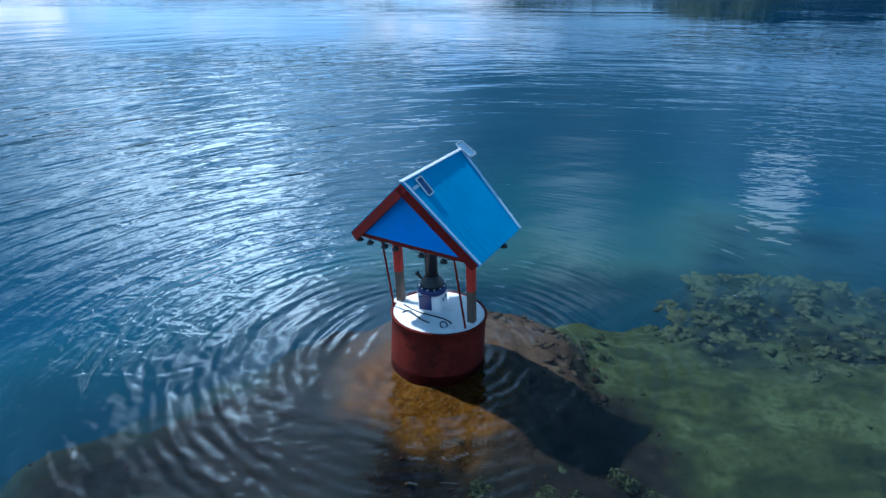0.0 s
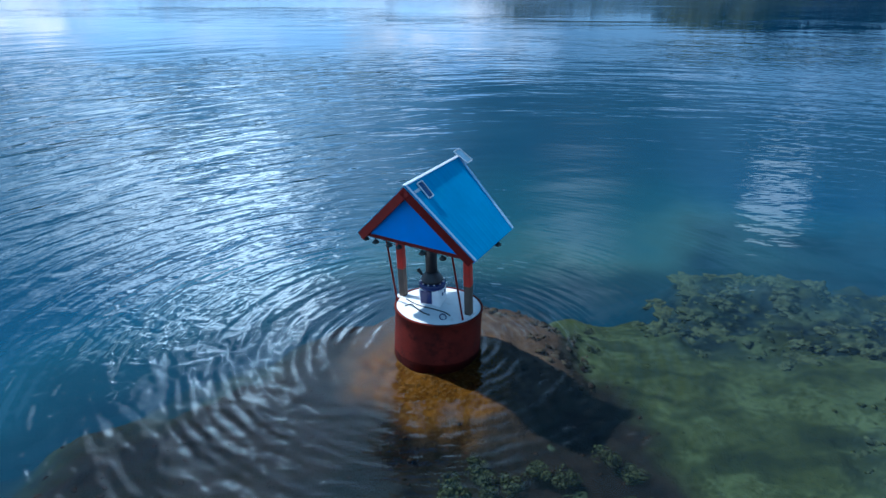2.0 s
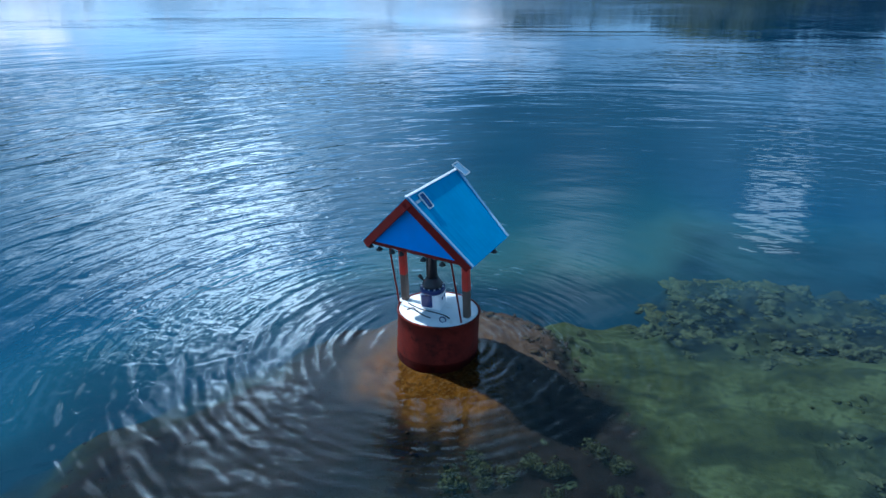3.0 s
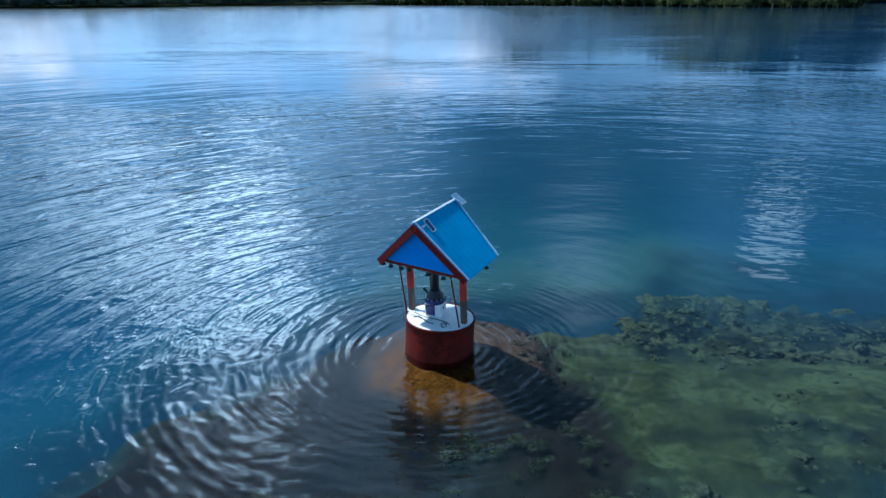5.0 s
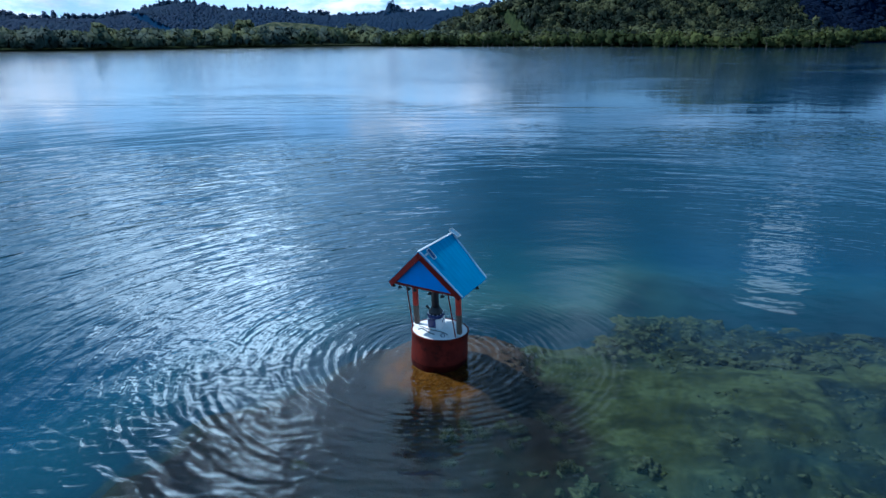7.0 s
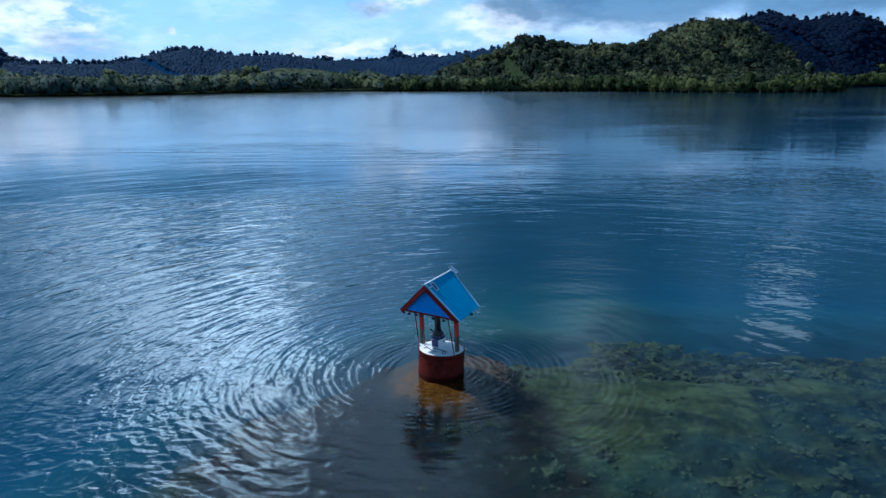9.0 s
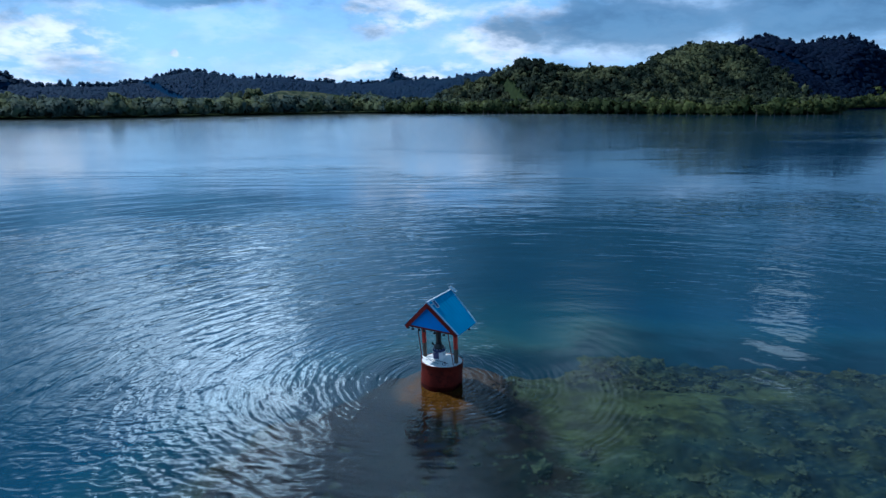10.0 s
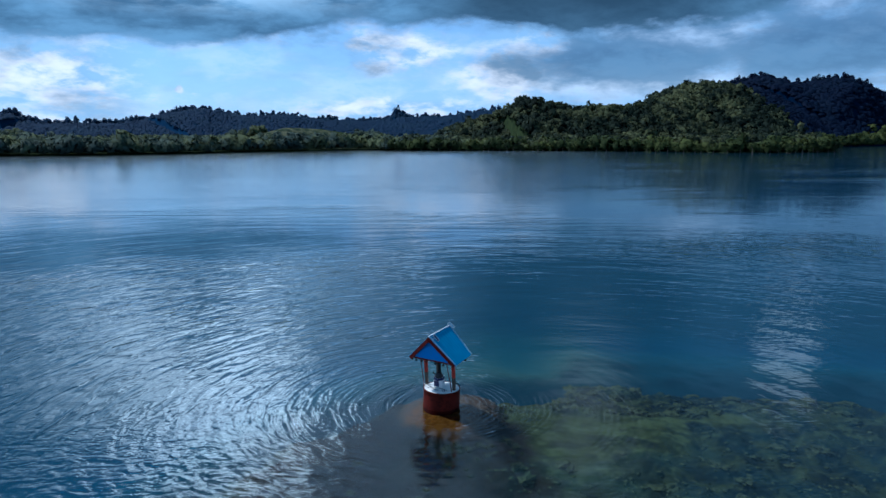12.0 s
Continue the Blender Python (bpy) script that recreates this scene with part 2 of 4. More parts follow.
def land_material():
    mt, n = material("hill_ground")
    p = n.add("ShaderNodeNewGeometry").outputs["Position"]
    a, b = n.noise(p, 0.02, 5, 0.6), n.noise(p, 0.3, 5, 0.7)
    base = n.mix(n.lin(b, 0.3, 0.7), rgb(0.022, 0.036, 0.020), rgb(0.044, 0.062, 0.026))
    base = n.mix(n.step(a, 0.60, 0.70), base, rgb(0.10, 0.125, 0.045))
    px, py, _ = n.xyz(p)
    # ridge ground gets the same haze as blue in its colour
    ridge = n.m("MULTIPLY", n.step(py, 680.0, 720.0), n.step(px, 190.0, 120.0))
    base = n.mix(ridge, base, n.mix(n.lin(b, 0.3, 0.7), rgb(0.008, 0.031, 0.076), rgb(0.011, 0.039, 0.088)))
    ex, ey = n.m("DIVIDE", n.m("ADD", px, 120.0), 46.0), n.m("DIVIDE", n.m("SUBTRACT", py, 538.0), 36.0)
    grass = n.step(n.m("ADD", n.m("ADD", n.m("MULTIPLY", ex, ex), n.m("MULTIPLY", ey, ey)), n.m("MULTIPLY", n.m("SUBTRACT", n.noise(p, 0.09, 5, 0.65), 0.5), 3.2)), 1.25, 0.75)
    turf = n.mix(n.lin(b, 0.40, 0.60), rgb(0.050, 0.066, 0.042), rgb(0.135, 0.138, 0.088))
    turf = n.mix(n.m("MULTIPLY", n.step(n.noise(n.map(p, (4, 2, 0)), 0.16, 4, 0.65), 0.48, 0.56), 0.85), turf, rgb(0.030, 0.046, 0.030))
    base = n.mix(grass, base, turf)
    # ground of the higher hill carries the cloud shade in its colour too
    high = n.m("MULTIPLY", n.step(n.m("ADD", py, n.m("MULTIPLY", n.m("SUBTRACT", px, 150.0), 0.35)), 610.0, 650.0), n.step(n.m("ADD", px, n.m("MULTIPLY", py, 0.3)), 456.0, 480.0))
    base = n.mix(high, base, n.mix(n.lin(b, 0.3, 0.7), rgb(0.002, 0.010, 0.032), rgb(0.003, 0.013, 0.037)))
    sh = n.add("ShaderNodeBsdfPrincipled", {"Base Color": base, "Roughness": 0.95, "Specular IOR Level": 0.0})
    n.add("ShaderNodeOutputMaterial", {"Surface": sh.outputs[0]})
    return mt


M["land"] = land_material()


def bed_material():
    mt, n = material("sea_bed")
    p = n.add("ShaderNodeNewGeometry").outputs["Position"]
    brown = n.add("ShaderNodeAttribute", attribute_name="brown").outputs["Fac"]
    deep = n.add("ShaderNodeAttribute", attribute_name="deep").outputs["Fac"]
    coral = n.add("ShaderNodeAttribute", attribute_name="coral").outputs["Fac"]
    a, b, c = n.noise(p, 0.55, 6, 0.62), n.noise(p, 3.2, 6, 0.65), n.noise(p, 14.0, 4, 0.65)
    green = n.mix(n.lin(b, 0.32, 0.68), rgb(0.030, 0.037, 0.013), rgb(0.100, 0.110, 0.036))
    green = n.mix(n.step(a, 0.44, 0.60), green, n.mix(n.lin(b, 0.35, 0.65), rgb(0.066, 0.080, 0.027), rgb(0.150, 0.172, 0.074)))
    green = n.mix(n.m("MULTIPLY", n.step(n.m("ADD", n.m("MULTIPLY", c, 0.35), n.m("MULTIPLY", b, 0.65)), 0.48, 0.58), 0.70), green, rgb(0.020, 0.027, 0.009))
    blot = n.m("MULTIPLY", n.step(n.noise(n.map(p, (3, 8, 0), (0, 0, 0.5), (0.8, 1.3, 1.0)), 1.1, 3, 0.6, 0.4), 0.50, 0.62), 0.75)
    green = n.mix(blot, green, n.mix(n.lin(c, 0.35, 0.65), rgb(0.010, 0.016, 0.010), rgb(0.042, 0.048, 0.019)))
    reef = n.mix(n.step(b, 0.48, 0.70), rgb(0.005, 0.011, 0.015), rgb(0.045, 0.055, 0.036))
    rock = n.mix(n.lin(b, 0.3, 0.7), rgb(0.075, 0.024, 0.003), rgb(0.230, 0.080, 0.010))
    spur = n.mix(n.lin(b, 0.3, 0.7), rgb(0.008, 0.005, 0.0055), rgb(0.027, 0.017, 0.014))
    edge = n.m("ADD", n.v("LENGTH", n.v("SUBTRACT", n.comb(*n.xyz(p)[:2], 0.0), (0.40, 0.30, 0.0))), n.m("MULTIPLY", n.m("SUBTRACT", a, 0.5), 1.6))
    # painted patch where the barrel's reflection keeps sky glare off the orange rock
    reflection_mask = n.m("ADD", n.v("LENGTH", n.v("SUBTRACT", n.comb(*n.xyz(p)[:2], 0.0), (-0.05, -0.7, 0.0))), n.m("MULTIPLY", n.m("SUBTRACT", a, 0.5), 1.2))
    rock = n.mix(n.m("MULTIPLY", n.step(c, 0.48, 0.62), 0.5), rock, rgb(0.24, 0.115, 0.035))
    rock = n.mix(n.m("MULTIPLY", n.step(n.noise(n.map(p, (2, 5, 0)), 5.5, 5, 0.7, 0.3), 0.50, 0.62), 0.6), rock, rgb(0.045, 0.020, 0.006))
    # outside the patch the sky's glare is put into a greyer rock colour
    rock = n.mix(n.step(reflection_mask, 1.15, 1.7, 0.0, 0.88), rock, n.mix(n.lin(b, 0.3, 0.7), rgb(0.045, 0.024, 0.015), rgb(0.155, 0.092, 0.056)))
    rock = n.mix(n.step(edge, 1.95, 2.65), rock, spur)
    base = n.mix(n.m("MULTIPLY", coral, n.step(n.noise(n.map(p, (5, 1, 0)), 0.9, 4, 0.6), 0.38, 0.54, 0.30, 0.95)), green, reef)
    base = n.mix(brown, base, rock)
    # blue that light takes on in deep water, painted onto the bed
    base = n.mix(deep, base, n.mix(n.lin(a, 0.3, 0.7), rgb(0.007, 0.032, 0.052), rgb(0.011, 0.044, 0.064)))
    h = n.m("ADD", n.m("MULTIPLY", b, 0.10), n.m("MULTIPLY", c, 0.03))
    bp = n.add("ShaderNodeBump", {"Strength": 0.8, "Distance": 1.0, "Height": h})
    sh = n.add("ShaderNodeBsdfPrincipled", {"Base Color": base, "Roughness": 0.95, "Specular IOR Level": 0.0, "Normal": bp.outputs[0]})
    n.add("ShaderNodeOutputMaterial", {"Surface": sh.outputs[0]})
    return mt


M["bed"] = bed_material()


def coral_material():
    mt, n = material("coral")
    p = n.add("ShaderNodeNewGeometry").outputs["Position"]
    oi = n.add("ShaderNodeObjectInfo").outputs["Random"]
    b, c = n.noise(p, 5.0, 5, 0.7), n.noise(p, 22.0, 4, 0.6)
    base = n.mix(n.lin(n.m("ADD", n.m("MULTIPLY", b, 0.6), n.m("MULTIPLY", c, 0.4)), 0.40, 0.62), rgb(0.014, 0.020, 0.015), rgb(0.140, 0.148, 0.064))
    base = n.mix(n.m("MULTIPLY", oi, 0.45), base, rgb(0.075, 0.088, 0.042))
    bp = n.add("ShaderNodeBump", {"Strength": 0.8, "Distance": 0.05, "Height": n.m("ADD", b, c)})
    sh = n.add("ShaderNodeBsdfPrincipled", {"Base Color": base, "Roughness": 0.95, "Specular IOR Level": 0.0, "Normal": bp.outputs[0]})
    n.add("ShaderNodeOutputMaterial", {"Surface": sh.outputs[0]})
    return mt


M["coral"] = coral_material()


def lump_material(name, a, b):
    mt, n = material(name)
    p = n.add("ShaderNodeNewGeometry").outputs["Position"]
    r = n.add("ShaderNodeNewGeometry").outputs["Random Per Island"]
    g = n.noise(p, 18.0, 4, 0.7)
    base = n.mix(n.lin(n.m("ADD", n.m("MULTIPLY", g, 0.5), n.m("MULTIPLY", r, 0.5)), 0.2, 0.8), a + (1.0,), b + (1.0,))
    bp = n.add("ShaderNodeBump", {"Strength": 0.8, "Distance": 0.03, "Height": g})
    sh = n.add("ShaderNodeBsdfPrincipled", {"Base Color": base, "Roughness": 0.95, "Specular IOR Level": 0.0, "Normal": bp.outputs[0]})
    n.add("ShaderNodeOutputMaterial", {"Surface": sh.outputs[0]})
    return mt


M["weed"] = lump_material("seaweed", (0.026, 0.030, 0.012), (0.125, 0.125, 0.052))
M["algae"] = lump_material("algae", (0.024, 0.029, 0.010), (0.085, 0.092, 0.028))
M["stone"] = lump_material("ledge_stone", (0.022, 0.013, 0.008), (0.120, 0.078, 0.042))
M["rubble"] = lump_material("rock_rubble", (0.010, 0.007, 0.006), (0.060, 0.034, 0.020))


def water_material():
    mt, n = material("clear_sea_water")
    p = n.add("ShaderNodeNewGeometry").outputs["Position"]
    x, y, _ = n.xyz(p)
    flatp = n.comb(x, y, 0.0)
    r = n.v("LENGTH", flatp)
    # rings that leave the barrel
    wob = n.m("ADD", n.noise(flatp, 0.42, 2, 0.5), n.m("MULTIPLY", n.noise(n.map(flatp, (3, 1, 0)), 1.3, 2, 0.5), 0.42))
    swell = n.lin(n.noise(n.map(flatp, (4, 4, 0)), 0.7, 2, 0.5), 0.38, 0.62, 0.15, 1.3)
    ring = n.m("SINE", n.m("ADD", n.m("MULTIPLY", r, 2 * math.pi / 0.27), n.m("MULTIPLY", wob, 6.0)))
    broken = n.lin(n.noise(n.map(flatp, (1, 6, 0)), 1.9, 2, 0.5, 0.5), 0.38, 0.60, 0.25, 1.25)
    left = n.m("MAXIMUM", n.step(n.m("ADD", x, n.m("MULTIPLY", y, -0.35)), 1.6, -1.2, 0.30, 1.0), n.step(r, 5.5, 4.0, 0.0, 0.85))
    left = n.m("MAXIMUM", left, n.step(r, 3.8, 2.4, 0.0, 1.2))
    swell = n.m("MULTIPLY", n.m("MULTIPLY", swell, broken), left)
    ring = n.m("MULTIPLY", ring, n.m("MULTIPLY", n.m("MULTIPLY", swell, n.m("MULTIPLY", n.step(r, 13.0, 3.0), n.step(r, 0.8, 2.4, 0.5, 1.0))), 0.0060))
    r2 = n.v("LENGTH", n.v("SUBTRACT", flatp, (-1.3, 1.0, 0.0)))
    ring2 = n.m("SINE", n.m("ADD", n.m("MULTIPLY", r2, 2 * math.pi / 0.40), n.m("MULTIPLY", wob, 7.0)))
    ring = n.m("ADD", ring, n.m("MULTIPLY", ring2, n.m("MULTIPLY", n.m("MULTIPLY", n.step(x, 1.8, -1.5), n.m("SUBTRACT", 1.35, broken)), n.m("MULTIPLY", n.step(r, 21.0, 5.0), n.step(r, 1.0, 3.2, 0.0, 0.0045)))))
    ring = n.m("ADD", ring, n.m("MULTIPLY", n.m("SINE", n.m("ADD", n.m("MULTIPLY", r, 2 * math.pi / 0.83), n.m("MULTIPLY", wob, 8.0))), n.m("MULTIPLY", n.step(r, 24.0, 6.0, 0.0, 0.0070), n.step(x, 4.0, -2.0, 0.25, 1.0))))
    # wind ripples, crests across the breeze
    cx, cy, _ = n.xyz(n.v("SUBTRACT", flatp, (6.0, -4.0, 0.0)))
    rad = n.v("LENGTH", n.comb(cx, cy, 0.0))
    turn = n.comb(n.m("MULTIPLY", n.m("MULTIPLY", n.m("ARCTAN2", cx, cy), rad), 0.30), rad, 0.0)
    w1 = n.noise(turn, 1.15, 2, 0.5, 0.8)
    w2 = n.noise(n.map(flatp, (5, 2, 0), (0, 0, radians(9)), (0.36, 1.0, 1.0)), 2.1, 2, 0.5, 0.4)
    w3 = n.noise(turn, 0.32, 2, 0.5)
    gust = n.lin(n.noise(n.map(flatp, (2, 9, 0), (0, 0, radians(-8)), (0.35, 1.0, 1.0)), 0.07, 4, 0.6), 0.38, 0.62, 0.35, 1.25)
    still = n.m("MAXIMUM", n.step(x, 2.5, -2.5, 0.22, 1.0), n.step(y, 26.0, 45.0))
    h = n.m("ADD", n.m("MULTIPLY", w1, n.m("MULTIPLY", still, n.step(r, 7.0, 24.0, 0.095, 0.150))), n.m("MULTIPLY", w2, n.step(x, 2.0, 7.0, 0.014, 0.034)))
    front = n.m("ADD", n.m("SUBTRACT", y, n.m("MULTIPLY", n.m("MINIMUM", x, 8.0), 0.45)), n.m("MULTIPLY", n.noise(flatp, 0.06, 3, 0.6), 16.0))
    calm = n.m("ADD", n.m("MULTIPLY", n.lin(y, 6.0, 50.0, 1.0, 0.45), n.step(front, 62.0, 50.0, 0.15, 1.0)), n.step(y, 60.0, 300.0, 0.0, 0.12))
    lane = n.m("DIVIDE", n.m("SUBTRACT", n.m("DIVIDE", x, n.m("MAXIMUM", n.m("ADD", y, 22.0), 4.0)), 0.14), 0.17)
    lane = n.m("EXPONENT", n.m("MULTIPLY", n.m("MULTIPLY", lane, lane), -1.0))
    calm = n.m("MULTIPLY", calm, n.m("SUBTRACT", 1.0, n.m("MULTIPLY", lane, 0.45)))
    calm = n.m("MULTIPLY", calm, n.step(y, -2.0, -8.0, 1.0, 0.5))
    gust = n.m("MULTIPLY", n.m("MULTIPLY", gust, calm), n.m("MULTIPLY", n.step(r, 2.0, 11.0, 0.5, 1.0), n.m("MAXIMUM", n.step(x, 6.0, 1.5, 0.35, 1.0), n.step(y, 6.0, 11.0))))
    h = n.m("ADD", n.m("MULTIPLY", h, gust), n.m("MULTIPLY", w3, n.lin(y, 6.0, 55.0, 0.11, 0.015)))
    chop = n.noise(n.map(flatp, (8, 3, 0), (0, 0, radians(35)), (0.7, 1.0, 1.0)), 2.1, 1, 0.5, 0.9)
    h = n.m("ADD", h, n.m("MULTIPLY", chop, n.m("MULTIPLY", n.m("MAXIMUM", n.step(r, 11.0, 3.5), n.step(y, 1.0, -6.0)), n.m("MULTIPLY", n.step(x, 1.0, -2.0), n.step(r, 1.4, 4.5, 0.0, 0.026)))))
    swash = n.noise(n.map(flatp, (1, 7, 0), (0, 0, radians(22)), (0.55, 1.0, 1.0)), 1.35, 1, 0.5, 1.0)
    h = n.m("ADD", h, n.m("MULTIPLY", swash, n.m("MULTIPLY", n.step(y, -1.0, -8.0, 0.0, 0.055), n.step(x, -2.0, -5.0))))
    off = n.m("ADD", x, 1.0)
    quiet = n.m("MULTIPLY", n.m("MULTIPLY", off, off), -0.16)
    quiet = n.m("MULTIPLY", n.m("EXPONENT", quiet), n.step(y, 0.6, -1.2))
    h = n.m("MULTIPLY", n.m("ADD", h, ring), n.m("SUBTRACT", 1.0, n.m("MULTIPLY", quiet, 0.55)))
    thread = n.m("SINE", n.m("ADD", n.m("MULTIPLY", r, 2 * math.pi / 0.25), n.m("MULTIPLY", wob, 5.0)))
    thread = n.m("MULTIPLY", thread, n.m("MULTIPLY", n.m("MULTIPLY", n.step(y, 0.5, -1.0), n.step(r, 9.0, 4.0)), n.m("MULTIPLY", n.lin(swash, 0.35, 0.65, 0.2, 1.4), 0.0020)))
    h = n.m("ADD", h, thread)
    lap = n.noise(n.map(flatp, (2, 4, 0), (0, 0, radians(-6)), (0.3, 1.0, 1.0)), 5.5, 2, 0.5, 0.5)
    h = n.m("ADD", h, n.m("MULTIPLY", lap, n.m("MULTIPLY", n.step(y, 1.5, -2.0), n.step(x, -7.0, -2.5, 0.0, 0.009))))
    lee = n.m("SUBTRACT", x, n.m("MULTIPLY", y, 0.24))
    paws = n.step(n.noise(n.map(flatp, (3, 1, 0), (0, 0, radians(-4)), (0.3, 1.0, 1.0)), 0.022, 3, 0.6), 0.46, 0.58)
    lines = n.noise(n.map(flatp, (7, 2, 0), (0, 0, radians(-3)), (0.07, 1.0, 1.0)), 0.42, 3, 0.6)
    h = n.m("ADD", h, n.m("MULTIPLY", lines, n.m("MULTIPLY", n.step(y, 45.0, 80.0), n.m("MULTIPLY", n.m("MAXIMUM", n.m("MULTIPLY", paws, n.step(x, -50.0, 0.0, 0.45, 1.0)), n.m("MULTIPLY", n.m("MULTIPLY", n.step(lee, 14.0, -14.0), n.step(n.m("ADD", x, n.m("MULTIPLY", y, 0.05)), -20.0, 15.0)), n.step(y, 100.0, 200.0, 0.3, 2.0))), 0.13))))
    bp = n.add("ShaderNodeBump", {"Strength": 1.0, "Distance": 1.0, "Height": h})
    fr = n.add("ShaderNodeFresnel", {"IOR": 1.333, "Normal": bp.outputs[0]})
    ruffle = n.m("MULTIPLY", n.step(lee, 50.0, -50.0, 0.0, 1.0), n.step(n.m("ADD", x, n.m("MULTIPLY", y, 0.10)), -30.0, 20.0, 0.05, 0.09))
    haze = n.m("ADD", n.step(y, 45.0, 110.0, 0.012, 0.08), n.m("MULTIPLY", n.step(y, 60.0, 130.0), ruffle))
    gl = n.add("ShaderNodeBsdfGlossy", {"Color": rgb(1, 1, 1), "Roughness": haze, "Normal": bp.outputs[0]})
    tr = n.add("ShaderNodeBsdfTransparent", {"Color": rgb(0.56, 0.75, 0.90)})
    # light scattered back by the water itself grows with its depth
    depth = n.add("ShaderNodeAttribute", attribute_name="depth").outputs["Fac"]
    body = n.step(depth, 0.60, 2.7, 0.0, 0.92)
    cloudy = n.lin(n.noise(flatp, 0.16, 4, 0.6), 0.3, 0.7, 0.0, 1.0)
    teal = n.m("MULTIPLY", n.step(x, -4.0, 0.5), n.step(x, 10.5, 6.5))
    slope = n.mix(teal, n.mix(cloudy, rgb(0.003, 0.040, 0.082), rgb(0.006, 0.052, 0.098)), n.mix(cloudy, rgb(0.008, 0.056, 0.080), rgb(0.012, 0.068, 0.090)))
    tone = n.mix(n.step(depth, 2.5, 7.0), slope, n.mix(cloudy, rgb(0.004, 0.036, 0.068), rgb(0.006, 0.046, 0.080)))
    tone = n.mix(n.step(depth, 1.3, 3.4), n.mix(teal, rgb(0.012, 0.072, 0.108), rgb(0.040, 0.106, 0.100)), tone)
    sc = n.add("ShaderNodeBsdfDiffuse", {"Color": tone})
    inner = n.add("ShaderNodeMixShader", {0: body, 1: tr.outputs[0], 2: sc.outputs[0]})
    mx = n.add("ShaderNodeMixShader", {0: fr.outputs[0], 1: inner.outputs[0], 2: gl.outputs[0]})
    n.add("ShaderNodeOutputMaterial", {"Surface": mx.outputs[0]})
    return mt


M["water"] = water_material()

# ------------------------------------------------------------------ mesh helpers


def mesh_of(name, verts, faces, mt, smooth=False):
    me = bpy.data.meshes.new(name)
    me.from_pydata([tuple(v) for v in verts], [], faces)
    me.materials.append(mt)
    if smooth:
        me.polygons.foreach_set("use_smooth", [True] * len(me.polygons))
    me.update()
    return me


def fast_mesh(name, co, tris, mt):
    """Mesh from numpy arrays of corners and triangles (or quads)."""
    me = bpy.data.meshes.new(name)
    k = tris.shape[1]
    me.vertices.add(len(co))
    me.vertices.foreach_set("co", co.astype(np.float32).ravel())
    me.loops.add(tris.size)
    me.loops.foreach_set("vertex_index", tris.astype(np.int32).ravel())
    me.polygons.add(len(tris))
    me.polygons.foreach_set("loop_start", np.arange(0, tris.size, k, dtype=np.int32))
    me.materials.append(mt)
    me.update(calc_edges=True)
    return me


def part(name, bm, mt, parent=None, label="", smooth=False, at=None):
    me = bpy.data.meshes.new(name)
    bm.normal_update()
    bm.to_mesh(me)
    bm.free()
    me.materials.append(mt)
    if smooth:
        me.polygons.foreach_set("use_smooth", [True] * len(me.polygons))
    ob = new(name, me)
    if parent:
        ob.parent = parent
    if at is not None:
        ob.matrix_basis = at
    if label:
        tagged(ob, label)
    return ob


def empty(name, m=None):
    ob = new(name)
    ob.empty_display_size = 0.2
    if m is not None:
        ob.matrix_world = m
    return ob


def box(sx, sy, sz, bevel=0.008, m=None, bm=None):
    """Box on its own centre, edges eased."""
    bm = bm or bmesh.new()
    made = bmesh.ops.create_cube(bm, size=1.0)["verts"]
    bmesh.ops.scale(bm, vec=(sx, sy, sz), verts=made)
    if bevel:
        edges = list({e for v in made for e in v.link_edges})
        made = bmesh.ops.bevel(bm, geom=edges, offset=min(bevel, 0.3 * min(sx, sy, sz)), segments=2, affect="EDGES", profile=0.5)["verts"]
    if m is not None:
        bmesh.ops.transform(bm, matrix=m, verts=bm.verts[:])
    return bm


def lathe(profile, seg=48):
    """Turned shape from (radius, height) pairs, closed where the radius is 0."""
    bm = bmesh.new()
    rings = []
    for r, z in profile:
        if r == 0:
            rings.append([bm.verts.new((0, 0, z))])
        else:
            rings.append([bm.verts.new((r * math.cos(2 * math.pi * i / seg), r * math.sin(2 * math.pi * i / seg), z)) for i in range(seg)])
    for a, b in zip(rings, rings[1:]):
        for i in range(seg):
            j = (i + 1) % seg
            if len(a) == 1 and len(b) > 1:
                bm.faces.new((a[0], b[j], b[i]))
            elif len(b) == 1 and len(a) > 1:
                bm.faces.new((a[i], a[j], b[0]))
            elif len(a) > 1:
                bm.faces.new((a[i], a[j], b[j], b[i]))
    bmesh.ops.recalc_face_normals(bm, faces=bm.faces[:])
    return bm


def rod(a, b, r0, r1=None, seg=12):
    """Tapered round bar from a to b."""
    a, b = Vector(a), Vector(b)
    bm = lathe([(0, 0), (r0, 0), (r1 or r0, (b - a).length), (0, (b - a).length)], seg)
    bmesh.ops.transform(bm, matrix=Matrix.Translation(a) @ (b - a).to_track_quat("Z", "Y").to_matrix().to_4x4(), verts=bm.verts[:])
    return bm


def bar(a, b, w, h, bevel=0.006):
    """Rectangular bar from a to b, width w across and height h."""
    a, b = Vector(a), Vector(b)
    m = Matrix.Translation((a + b) / 2) @ (b - a).to_track_quat("Y", "Z").to_matrix().to_4x4()
    return box(w, (b - a).length, h, bevel, m)


# ------------------------------------------------------------------ sea bed, water, land
EDGE = np.array([(-16, -60), (-9, -12), (-7.3, -6.4), (-6.3, -2.6), (-4.9, -0.7), (-2.2, 2.2), (-0.4, 2.6), (1.4, 2.9), (2.7, 3.3),
                 (3.8, 3.6), (4.6, 4.2), (5.3, 5.0), (5.9, 5.9), (6.6, 6.8), (8.2, 7.3), (9.7, 6.8), (14, 6.0), (20, 4.4), (60, -4)], float)


